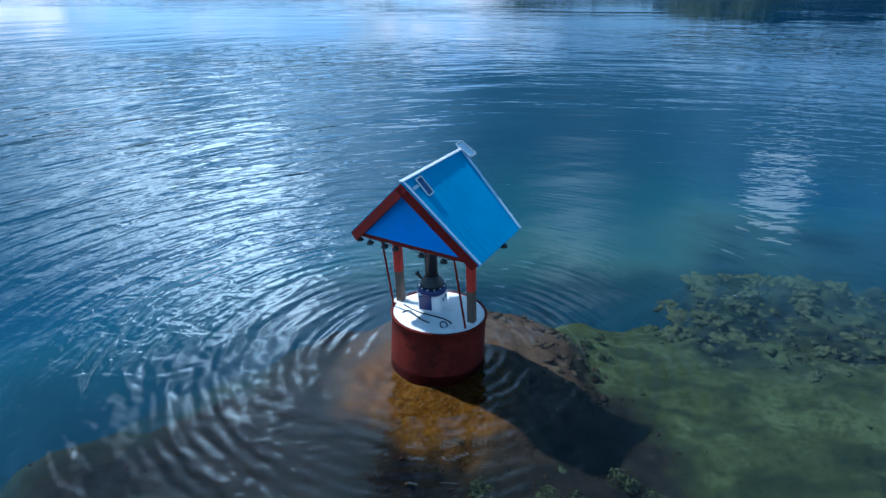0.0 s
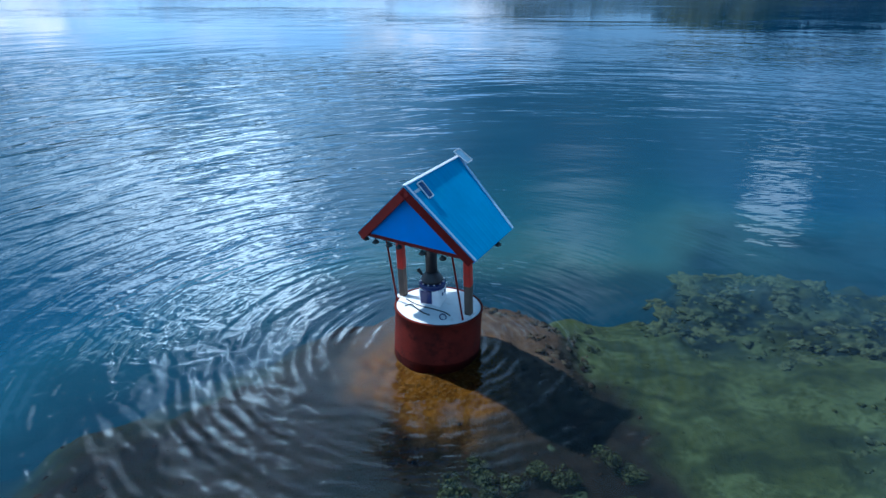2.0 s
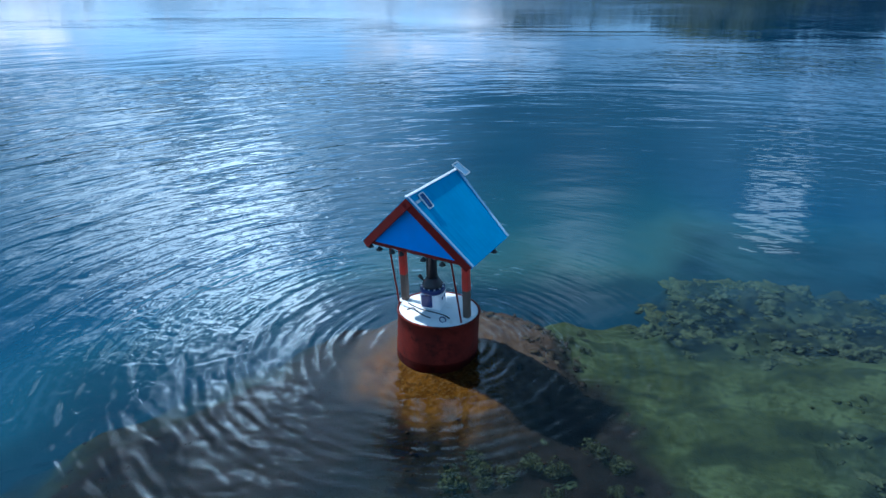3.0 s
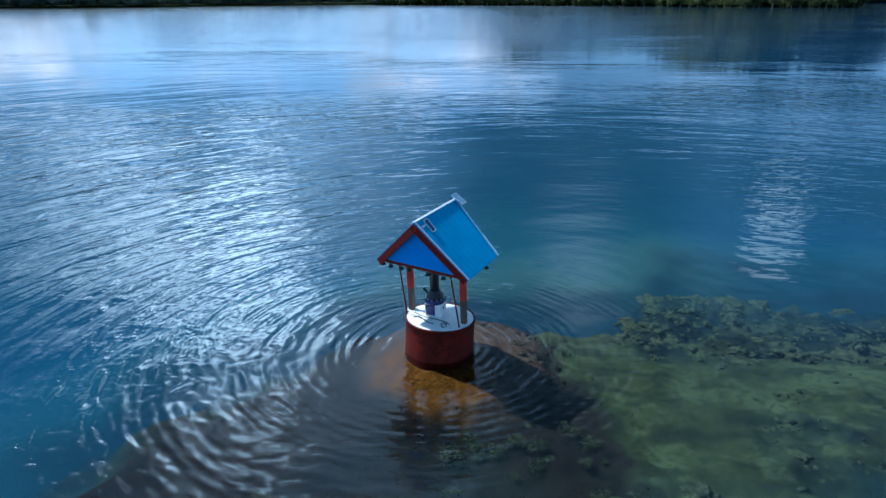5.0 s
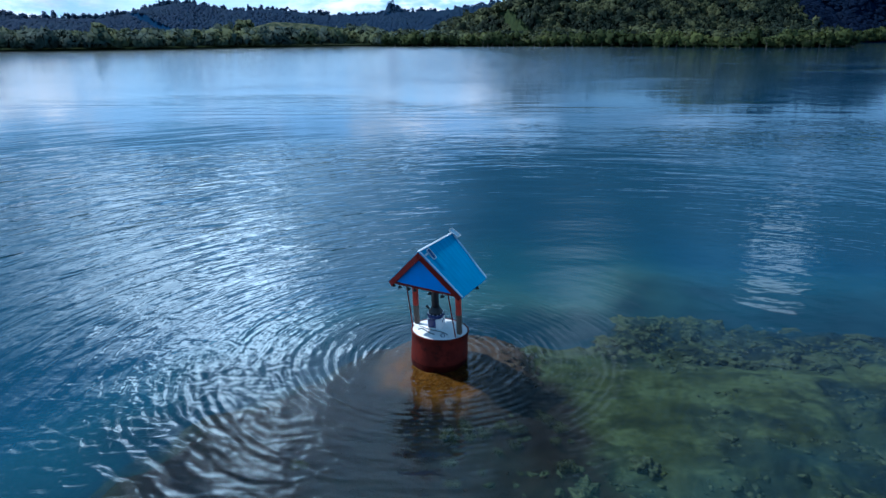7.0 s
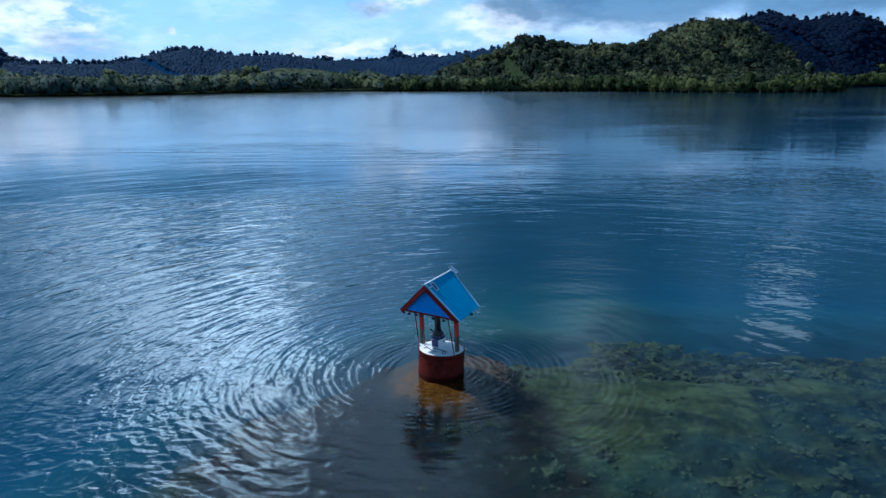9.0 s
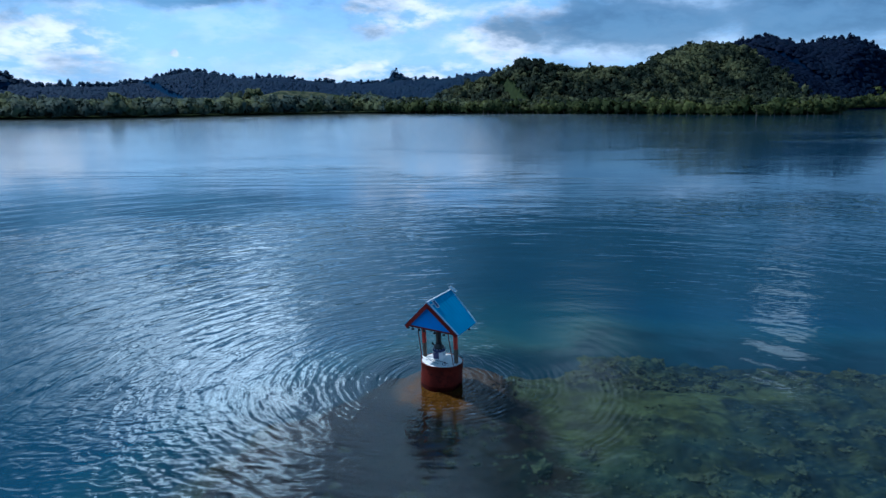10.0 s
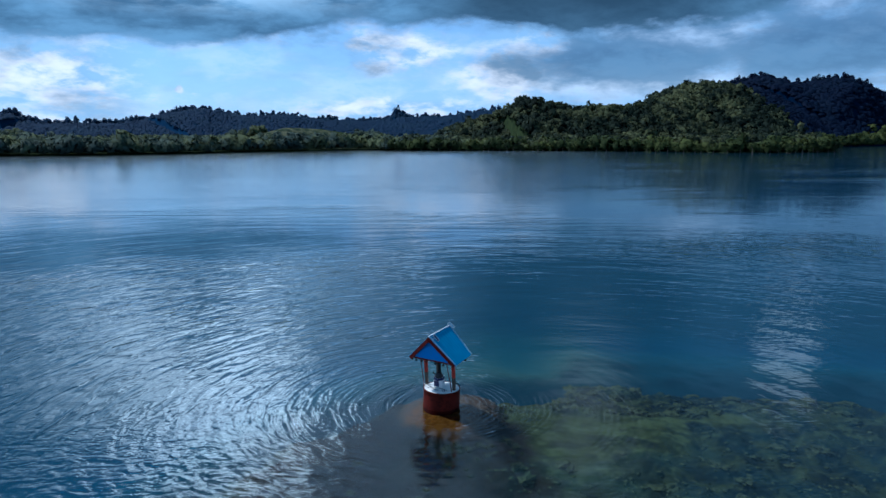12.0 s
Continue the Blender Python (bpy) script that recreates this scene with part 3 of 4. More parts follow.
def edge_distance(x, y):
    """Signed distance to the reef's edge, positive on the reef."""
    best = np.full(x.shape, 1e9)
    side = np.zeros(x.shape)
    for (ax, ay), (bx, by) in zip(EDGE[:-1], EDGE[1:]):
        ux, uy = bx - ax, by - ay
        t = np.clip(((x - ax) * ux + (y - ay) * uy) / (ux * ux + uy * uy), 0, 1)
        px, py = x - ax - t * ux, y - ay - t * uy
        dd = np.hypot(px, py)
        s = ux * (y - ay) - uy * (x - ax)
        side = np.where(dd < best, s, side)
        best = np.minimum(best, dd)
    return np.where(side < 0, best, -best)


def wave_noise(x, y, scale, seed, octaves=4):
    """Cheap smooth noise on arrays, -1 to 1, from sums of turned sines."""
    rs = np.random.RandomState(seed)
    out, amp, tot = np.zeros(x.shape), 1.0, 0.0
    for o in range(octaves):
        for _ in range(4):
            a, ph, f = rs.uniform(0, 2 * math.pi), rs.uniform(0, 2 * math.pi), scale * (2 ** o) * rs.uniform(0.7, 1.4)
            out += amp * np.sin(f * (x * math.cos(a) + y * math.sin(a)) + ph + 0.8 * np.sin(f * 0.6 * (y * math.cos(a) - x * math.sin(a)) + ph * 2))
        tot += amp * 2.4
        amp *= 0.55
    return np.clip(out / tot, -1, 1)


def smooth01(v, a, b):
    t = np.clip((v - a) / (b - a), 0, 1)
    return t * t * (3 - 2 * t)


def relief(x, y, scale, seed, depth=4):
    """Fractal noise, only worked out near the reef."""
    out = np.zeros(x.shape)
    for i in np.nonzero((x > -10) & (x < 24) & (y > -11) & (y < 9))[0]:
        out[i] = noise.fractal((x[i] * scale, y[i] * scale, seed * 3.7), 0.9, 2.0, depth)
    return out


def bed_parts(x, y):
    d0 = edge_distance(x, y) + 0.7 + 0.7 * wave_noise(x, y, 1.1, 3, 3)
    inside = smooth01(d0, -2.2, 1.2)
    over = np.maximum(1.8 + 0.8 * smooth01(x, 2.0, 4.0) * (1 - 0.6 * smooth01(x, 6.0, 8.0)) - d0, 0)
    drop = 0.62 * over * over / (over + 0.5)
    r = np.hypot(x - 0.45, y - 0.35)
    plinth = 1 - smooth01(r + 0.25 * wave_noise(x, y, 1.6, 5), 2.0, 2.65)
    # rocky spur that runs out from the foot of the barrel towards -x -y
    ux, uy = -0.83, -0.56
    along, across = x * ux + y * uy, x * uy - y * ux
    spur = smooth01(along, -0.5, 1.2) * (1 - smooth01(np.abs(across + 0.3) + 0.4 * wave_noise(x, y, 1.1, 8), 1.2, 2.6))
    dark = 1 - smooth01(x - 3.2 + 0.45 * np.clip(y + 0.5, 0, 2.0) + 0.32 * np.minimum(y + 1, 0) + 0.9 * wave_noise(x, y, 1.0, 12), -0.7, 0.7)
    dark = dark * (1 - smooth01(y + 0.5 * wave_noise(x, y, 1.2, 17), 0.2, 1.4) * smooth01(x, 0.8, 2.0))
    brown = np.maximum(plinth, dark * 0.92)
    coral = smooth01(x + 0.6 * wave_noise(x, y, 0.8, 6), 3.0, 5.5) * smooth01(y + 0.9 * wave_noise(x, y, 0.7, 9), -0.2, 2.2)
    front = smooth01(-y + 0.45 * np.maximum(x - 5, 0) + 0.9 * wave_noise(x, y, 0.9, 14), 3.6, 7.0)
    patches = smooth01(wave_noise(x, y, 0.85, 33, 3) + 0.02 * (x - 6), 0.02, 0.30) * smooth01(x, 4.5, 9.0) * 0.9
    coral = np.maximum(np.maximum(coral, patches), front * 0.9) * smooth01(d0, -0.6, 0.6)
    flat = -0.68 + 0.10 * wave_noise(x, y, 0.9, 1, 2) + (0.10 + 0.22 * coral) * relief(x, y, 0.9, 1)
    flat = flat - 0.28 * front - 0.72 * smooth01(y, -0.5, 4.6) * smooth01(x, 2.5, 6.0)
    z = np.maximum(np.maximum(flat, -0.9 + 0.45 * spur - 2.0 * smooth01(x, 2.0, 4.0)) - drop, -7.0)
    z = z * (1 - plinth) + plinth * (-0.08 - 0.26 * smooth01(r, 1.1, 2.3) + 0.05 * smooth01(r, 1.2, 0.9) + 0.09 * relief(x, y, 0.8, 2))
    # how strongly the water's blue is painted over the bed
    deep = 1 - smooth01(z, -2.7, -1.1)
    return z, brown * inside, deep, coral * inside


def graded(lo, hi, fine_lo, fine_hi, step, grow=1.18):
    """Grid lines: even between fine_lo and fine_hi, growing outside."""
    mid = list(np.arange(fine_lo, fine_hi + 1e-6, step))
    up, s = [], step
    while (up[-1] if up else mid[-1]) < hi:
        s *= grow
        up.append((up[-1] if up else mid[-1]) + s)
    down, s = [], step
    while (down[-1] if down else mid[0]) > lo:
        s *= grow
        down.append((down[-1] if down else mid[0]) - s)
    return np.array(down[::-1] + mid + up)


def sheet(name, gx, gy, mt, height=None):
    X, Y = np.meshgrid(gx, gy)
    x, y = X.ravel(), Y.ravel()
    extra = {}
    if height:
        z, b, dp, c = height(x, y)
        extra = {"brown": b, "deep": dp, "coral": c}
    else:
        z = np.full(x.shape, 0.06)
        extra = {"depth": 0.06 - bed_parts(x, y)[0]}
    nx, ny = len(gx), len(gy)
    i = (np.arange(ny - 1)[:, None] * nx + np.arange(nx - 1)[None, :]).ravel()
    quads = np.stack([i, i + 1, i + nx + 1, i + nx], 1)
    me = fast_mesh(name, np.stack([x, y, z], 1), quads, mt)
    me.polygons.foreach_set("use_smooth", np.ones(len(quads), bool))
    for k2, val in extra.items():
        me.attributes.new(k2, "FLOAT", "POINT").data.foreach_set("value", val.astype(np.float32))
    return new(name, me)


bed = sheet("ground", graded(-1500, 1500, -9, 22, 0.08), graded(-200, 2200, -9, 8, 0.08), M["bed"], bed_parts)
tagged(bed, "reef flat with green algae and brown rock dropping away, painted water-blue with depth", "sea bed", kind="structure")
water = sheet("water", graded(-1500, 1500, -14, 24, 0.3), graded(-200, 2200, -14, 10, 0.3), M["water"])
water.visible_shadow = False
tagged(water, "clear rippled blue sea water reflecting clouds", "water", kind="structure")

# shoreline of the far bank and the crests behind it: x, y, height
SHORE = np.array([(-900, 420), (-330, 345), (-243, 367), (-209, 374), (-163, 402), (-120, 450), (-89, 476), (-60, 500), (-38, 480), (-10, 474), (30, 468), (62, 458),
                  (100, 445), (142, 420), (166, 398), (200, 392), (236, 408), (250, 440), (310, 548), (383, 612), (430, 640), (900, 600)], float)
CRESTS = [
    [(-900, 820, 52), (-560, 800, 50), (-495, 785, 42), (-480, 787, 44), (-468, 791, 37), (-440, 785, 32), (-422, 803, 34), (-391, 840, 34), (-377, 881, 40),
     (-345, 890, 47), (-325, 905, 52), (-300, 916, 49), (-262, 920, 45), (-212, 925, 45), (-172, 957, 42), (-109, 942, 38), (-75, 950, 42), (-62, 950, 49),
     (-48, 945, 44), (-10, 900, 42), (33, 903, 46), (59, 868, 48), (150, 860, 40), (500, 900, 50)],
    [(22, 565, 10), (42, 590, 32), (56, 589, 37), (68, 584, 43), (89, 585, 42), (100, 585, 38), (112, 581, 36), (126, 587, 40), (149, 594, 38), (180, 620, 42), (215, 640, 51), (262, 690, 63)],
    [(262, 690, 66), (300, 735, 72), (325, 740, 80), (345, 748, 75), (379, 744, 73), (400, 733, 75), (415, 721, 74), (428, 714, 67), (445, 705, 59), (560, 700, 50), (900, 700, 40)],
    [(-158, 556, 22), (-128, 560, 28), (-100, 570, 27), (-70, 580, 22)],
    [(-900, 600, 20), (-420, 520, 14), (-260, 520, 12), (-150, 600, 12), (-40, 590, 10), (20, 570, 10)],
]
WIDTHS = [170, 85, 130, 42, 90]


def land_height(x, y):
    ys = np.interp(x, SHORE[:, 0], SHORE[:, 1]) + 5 * wave_noise(x, y, 0.05, 21)
    inland = y - ys
    h = np.zeros(x.shape)
    for crest, wd in zip(CRESTS, WIDTHS):
        c = np.array(crest, float)
        best, hh = np.full(x.shape, 1e9), np.zeros(x.shape)
        for p0, p1 in zip(c[:-1], c[1:]):
            u = p1 - p0
            t = np.clip(((x - p0[0]) * u[0] + (y - p0[1]) * u[1]) / (u[0] ** 2 + u[1] ** 2), 0, 1)
            dd = np.hypot(x - p0[0] - t * u[0], y - p0[1] - t * u[1])
            hh = np.where(dd < best, p0[2] + t * u[2], hh)
            best = np.minimum(best, dd)
        h = np.maximum(h, hh * np.exp(-(best / wd) ** 2 * 1.4))
    h = h * (1 + 0.05 * wave_noise(x, y, 0.03, 22)) + 1.5 * wave_noise(x, y, 0.06, 23)
    rise = smooth01(inland, 0, 70)
    return np.where(inland > 0, 0.4 + np.maximum(h - 12, 1.0) * rise, -2.0 + 0.0 * x), inland


gx, gy = np.arange(-760, 761, 4.0), np.arange(340, 1121, 4.0)
LX, LY = np.meshgrid(gx, gy)
lz, _ = land_height(LX.ravel(), LY.ravel())
ii = (np.arange(len(gy) - 1)[:, None] * len(gx) + np.arange(len(gx) - 1)[None, :]).ravel()
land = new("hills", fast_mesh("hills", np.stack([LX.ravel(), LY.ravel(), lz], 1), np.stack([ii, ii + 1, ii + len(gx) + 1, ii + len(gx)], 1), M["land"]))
land.data.polygons.foreach_set("use_smooth", np.ones(len(land.data.polygons), bool))
tagged(land, "wooded green hills along the far shore, haze and cloud shade in the colour", "hills", kind="structure")


def crown_cloud(rs, n_leaf, size, flat=0.8):
    """Loose triangles and tufts on an uneven crown: corners and triangles, for a crown 1 m in radius standing on z 0."""
    lobes = [(rs.normal(0, 0.38), rs.normal(0, 0.38), rs.uniform(0.5, 1.35), rs.uniform(0.35, 0.62)) for _ in range(6)]
    co, tri = [], []
    for i in range(n_leaf):
        lx, ly, lz_, lr = lobes[rs.randint(len(lobes))]
        v = rs.normal(size=3)
        v /= np.linalg.norm(v)
        c = np.array([lx, ly, lz_ * flat]) + v * lr * rs.uniform(0.75, 1.05) * np.array([1, 1, 0.8])
        a = rs.normal(size=3)
        a -= a.dot(v) * v * 0.7
        a /= np.linalg.norm(a)
        b = np.cross(v, a)
        s = size * rs.uniform(0.6, 1.3)
        k0 = len(co)
        co += [c + a * s, c - a * s * 0.5 + b * s * 0.8, c - a * s * 0.5 - b * s * 0.8]
        tri.append((k0, k0 + 1, k0 + 2))
    return np.array(co), np.array(tri)


def clearing(x, y):
    """Grassy slope on the low shore: above 0 inside it."""
    return 1 - ((x + 120) / 40) ** 2 - ((y - 538) / 30) ** 2 + 0.5 * wave_noise(x, y, 0.12, 81)


rs = np.random.RandomState(11)
variants = [crown_cloud(rs, 60, 0.36) for _ in range(10)]


def crown_dome(rs):
    """Closed lumpy crown for the far woods, 1 m in radius, standing on z 0."""
    co, tri = [np.array([rs.normal(0, 0.12), rs.normal(0, 0.12), rs.uniform(1.2, 1.5)])], []
    for k_, (rad, z, m_) in enumerate(((0.62, 1.02, 6), (1.0, 0.45, 8), (0.95, -0.3, 8))):
        for i in range(m_):
            a = 2 * math.pi * (i + 0.5 * k_) / m_ + rs.normal(0, 0.12)
            q = rad * rs.uniform(0.78, 1.2)
            co.append(np.array([q * math.cos(a), q * math.sin(a), z * rs.uniform(0.8, 1.2)]))
    tri += [(0, 1 + i, 1 + (i + 1) % 6) for i in range(6)]
    for i in range(8):
        u = (i * 6 // 8) % 6
        u2 = ((i + 1) * 6 // 8) % 6
        tri.append((1 + u, 7 + i, 7 + (i + 1) % 8))
        if u2 != u:
            tri.append((1 + u, 7 + (i + 1) % 8, 1 + u2))
        tri += [(7 + i, 15 + i, 15 + (i + 1) % 8), (7 + i, 15 + (i + 1) % 8, 7 + (i + 1) % 8)]
    return np.array(co), np.array(tri)


far_variants = [crown_dome(rs) for _ in range(10)]


def forest(name, xs, ys, sizes, mt, label, even=0.5, kinds_of=variants, tall=1.0):
    zz, _ = land_height(xs, ys)
    cos, tris, tones, nors, base = [], [], [], [], 0
    for i in range(len(xs)):
        c, t = kinds_of[rs.randint(10)]
        a = rs.uniform(0, 6.28)
        s, hgt = sizes[i], sizes[i] * (rs.uniform(0.8, 1.3) if rs.uniform() > 0.03 or sizes[i] > 4.5 else rs.uniform(1.5, 1.9))
        rot = np.array([[math.cos(a), -math.sin(a), 0], [math.sin(a), math.cos(a), 0], [0, 0, 1]])
        cos.append((c @ rot.T) * np.array([s, s, hgt * tall]) + np.array([xs[i], ys[i], zz[i] + 0.3 * s * tall]))
        nn = (c - np.array([0, 0, 0.45])) @ rot.T + np.array([-0.15, -0.30, 0.6]) * even
        nors.append(nn / np.linalg.norm(nn, axis=1, keepdims=True))
        tris.append(t + base)
        tones.append(np.full(len(c), rs.uniform()))
        base += len(c)
    ob = new(name, fast_mesh(name, np.concatenate(cos), np.concatenate(tris), mt))
    ob.data.polygons.foreach_set("use_smooth", np.ones(len(ob.data.polygons), bool))
    ob.data.normals_split_custom_set_from_vertices(np.concatenate(nors).tolist())
    ob.data.attributes.new("tone", "FLOAT", "POINT").data.foreach_set("value", np.concatenate(tones).astype(np.float32))
    return tagged(ob, label, "trees", kind="stuff")


def scatter(n, x0, x1, y0, y1, lo, hi, keep):
    xs, ys = rs.uniform(x0, x1, n), rs.uniform(y0, y1, n)
    z, inland = land_height(xs, ys)
    ok = keep(xs, ys, z, inland)
    xs, ys = xs[ok], ys[ok]
    return xs, ys, lo + (hi - lo) * rs.beta(1.5, 3.0, len(xs))


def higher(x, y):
    """Above zero on the higher hill painted as cloud-shaded, below on the headland's green slopes."""
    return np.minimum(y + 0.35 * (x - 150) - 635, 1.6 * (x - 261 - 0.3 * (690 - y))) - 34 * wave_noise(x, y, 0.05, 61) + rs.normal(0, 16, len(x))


fx, fy, fs = scatter(36000, -30, 420, 390, 860, 1.6, 5.6, lambda x, y, z, i: (i > 9) & (higher(x, y) < 0) & ((y < 690) | (x > 190)))
forest("hill_forest", fx, fy, fs, M["leaf"], "mixed green forest on the headland slopes")
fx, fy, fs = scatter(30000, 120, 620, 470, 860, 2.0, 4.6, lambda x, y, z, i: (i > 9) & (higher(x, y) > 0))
forest("dark_hill_forest", fx, fy, fs, M["shaded_leaf"], "forest on the higher hill, cloud shade painted into its green", 3.0, far_variants, 0.5)
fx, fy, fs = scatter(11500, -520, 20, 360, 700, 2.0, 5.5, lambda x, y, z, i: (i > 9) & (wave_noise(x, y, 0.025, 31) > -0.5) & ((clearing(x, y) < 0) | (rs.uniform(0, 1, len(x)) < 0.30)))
forest("lowland_forest", fx, fy, fs, M["low_hazed_leaf"], "green lowland forest with grassy clearings, paled by painted haze", 1.0)
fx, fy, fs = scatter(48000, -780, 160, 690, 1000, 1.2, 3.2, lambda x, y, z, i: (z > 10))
forest("ridge_forest", fx, fy, fs, M["hazed_leaf"], "distant forest on the back ridge, haze blue in its colour", 4.0, far_variants, 0.7)
fx, fy, fs = scatter(17000, -40, 460, 370, 680, 1.6, 6.0, lambda x, y, z, i: (i > 1) & (i < 20 + 12 * wave_noise(x, y, 0.09, 71)))
forest("mangrove_belt", fx, fy, fs, M["mangrove"], "bright green mangrove belt along the headland's shore")
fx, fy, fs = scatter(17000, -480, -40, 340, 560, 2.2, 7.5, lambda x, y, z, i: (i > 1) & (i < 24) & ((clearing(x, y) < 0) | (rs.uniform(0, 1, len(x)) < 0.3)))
forest("shore_woods", fx, fy, fs, M["low_hazed_leaf"], "green low woods along the far shore, paled by painted haze", 0.8)


def crest_trees(name, crest, n, x0, x1, lo, hi, mt, label):
    """Single taller trees that stand up along a crest."""
    c = np.array(crest, float)
    at = rs.uniform(0, len(c) - 1.001, n)
    k_ = at.astype(int)
    spot = c[k_] + (c[k_ + 1] - c[k_]) * (at - k_)[:, None]
    xs, ys = spot[:, 0] + rs.normal(0, 6, n), spot[:, 1] + rs.normal(0, 7, n)
    ok = (xs > x0) & (xs < x1)
    return forest(name, xs[ok], ys[ok], lo + (hi - lo) * rs.beta(1.5, 3.0, int(ok.sum())), mt, label, 1.0, variants, 1.25)


crest_trees("ridge_crest_trees", CRESTS[0], 420, -560, 150, 2.0, 4.2, M["hazed_leaf"], "distant trees along the back ridge, haze blue in their colour")
crest_trees("headland_crest_trees", CRESTS[1], 130, 30, 262, 2.0, 4.6, M["leaf"], "dark green trees along the headland's crest")
crest_trees("hill_crest_trees", CRESTS[2], 190, 255, 520, 1.8, 3.8, M["shaded_leaf"], "trees along the higher hill's crest, painted as cloud-shaded")

# ------------------------------------------------------------------ the roofed barrel beacon
W_, HE, HR, YFP, YFE, YBP, YBE = 1.155, 2.345, 3.519, -0.78, -0.57, 0.98, 0.84
R_, DECK, HRB = 0.80, 0.865, 3.44
LEAN = Matrix.Rotation(radians(-2.2), 4, "Y") @ Matrix.Rotation(radians(5.2), 4, "X") @ Matrix.Rotation(radians(-31.3), 4, "Z")
beacon = empty("beacon_platform", LEAN)
tagged(beacon, "dark red barrel platform with blue gabled roof standing in water", "beacon")


def hull():
    prof = [(R_ - 0.01, -0.75), (R_, -0.7), (R_ + 0.004, -0.02), (R_ + 0.002, 0.02), (R_, 0.2), (R_, 0.4), (R_, 0.6), (R_, DECK - 0.05), (R_ + 0.015, DECK - 0.04), (R_ + 0.018, DECK - 0.01), (R_ + 0.01, DECK),
            (R_ - 0.02, DECK), (R_ - 0.025, DECK - 0.03)]
    bm = lathe(prof, 72)
    for v in bm.verts:
        n_ = noise.noise(v.co * 2.3)
        v.co.x *= 1 + 0.006 * n_
        v.co.y *= 1 + 0.006 * n_
    return bm


UPRIGHT_WORLD = Matrix.Translation((0, -0.05, 0)) @ Matrix.Rotation(radians(1.8), 4, "Y")
UPRIGHT = LEAN.inverted() @ UPRIGHT_WORLD
part("barrel", hull(), M["hull"], beacon, "weathered dark red barrel", True, UPRIGHT)
part("deck", lathe([(R_ - 0.026, DECK - 0.06), (R_ - 0.026, DECK - 0.012), (R_ - 0.06, DECK + 0.004), (0.45, DECK + 0.05), (0, DECK + 0.07)], 64),
     M["deck"], beacon, "white painted deck", True, UPRIGHT)


WS = {1: 1.155, -1: 1.20}


def roof_sheet(side):
    """One ribbed slope, ribs running from ridge to eave."""
    bm = bmesh.new()
    ns, nt = 6, 54
    up = Vector((side * (HR - HE), 0, W_)).normalized()
    grid = {}
    for i in range(ns + 1):
        s = i / ns
        for j in range(nt + 1):
            t = j / nt
            y = (YFP + (YBP - YFP) * t) * (1 - s) + (YFE + (YBE - YFE) * t) * s
            top = HR + (HRB - HR) * t
            base = Vector((side * WS[side] * s, y, top + (HE - top) * s))
            rib = (0.0, 0.005, 0.005, 0.0, 0.0, 0.001)[j % 6]
            for k2, off in ((0, rib), (1, rib - 0.008)):
                grid[i, j, k2] = bm.verts.new(base + up * off)
    for i in range(ns):
        for j in range(nt):
            bm.faces.new([grid[a, b, 0] for a, b in ((i, j), (i + 1, j), (i + 1, j + 1), (i, j + 1))])
            bm.faces.new([grid[a, b, 1] for a, b in ((i, j), (i, j + 1), (i + 1, j + 1), (i + 1, j))])
    rim = [(i, 0) for i in range(ns + 1)] + [(ns, j) for j in range(1, nt + 1)] + [(i, nt) for i in range(ns - 1, -1, -1)] + [(0, j) for j in range(nt - 1, 0, -1)]
    for a, b in zip(rim, rim[1:] + rim[:1]):
        bm.faces.new((grid[a[0], a[1], 0], grid[a[0], a[1], 1], grid[b[0], b[1], 1], grid[b[0], b[1], 0]))
    bmesh.ops.recalc_face_normals(bm, faces=bm.faces[:])
    return bm


for side in (1, -1):
    part("roof_sheet", roof_sheet(side), M["roof"], beacon, "light blue ribbed metal roof sheet")
    up = Vector((side * (HR - HE), 0, W_)).normalized()
    for yp, ye, dy, top in ((YFP, YFE, 0.03, HR), (YBP, YBE, -0.03, HRB)):
        a, b = Vector((0, yp, top)), Vector((side * WS[side], ye, HE))
        if side > 0 or dy < 0:
            part("rake_trim", bar(a + Vector((side * 0.02, dy, 0)) + up * 0.016, b + Vector((0, dy, 0)) + up * 0.012, 0.055, 0.008, 0.003), M["trim"], beacon, "pale blue-white metal trim")
        part("barge_board", bar(a + Vector((side * 0.01, dy * 0.3, -0.015)) - up * 0.082, b + Vector((-side * 0.01, dy * 0.3, 0)) - up * 0.082, 0.035, 0.155), M["darkred"], beacon, "dark red barge board")
    part("eave_board", bar((side * (W_ - 0.045), YFE + 0.03, HE - 0.02), (side * (W_ - 0.045), YBE - 0.03, HE - 0.02), 0.03, 0.06), M["gable"], beacon)
    # post, brace rods
    x = side * 0.70
    post = part("post", box(0.125, 0.125, 1.20, 0.012, pose(x, 0, 2.08)), M["red"], beacon, "red painted timber post")
    part("post_foot", box(0.121, 0.121, 0.64, 0.012, pose(x, 0, 1.17)), M["bare"], post, "bare grey-brown lower post")
    part("foot_plate", box(0.22, 0.22, 0.02, 0.006, pose(x, 0, DECK + 0.03)), M["deck"], post)
    for yy, fy_ in ((YFE + 0.10, -0.22),):
        part("brace", rod((side * 0.66, yy, HE + 0.02), (x, fy_, DECK + 0.03), 0.018), M["darkred"], beacon, "thin dark red brace rod")
    part("rafter", bar((side * 0.02, 0, HR - 0.13), (side * (W_ - 0.1), 0, HE + 0.02), 0.07, 0.09), M["darkred"], beacon)
part("ridge_cap", bar((0, YFP + 0.01, HR + 0.012), (0, YBP - 0.01, HRB + 0.012), 0.07, 0.016, 0.006), M["alu"], beacon, "white metal ridge strip")
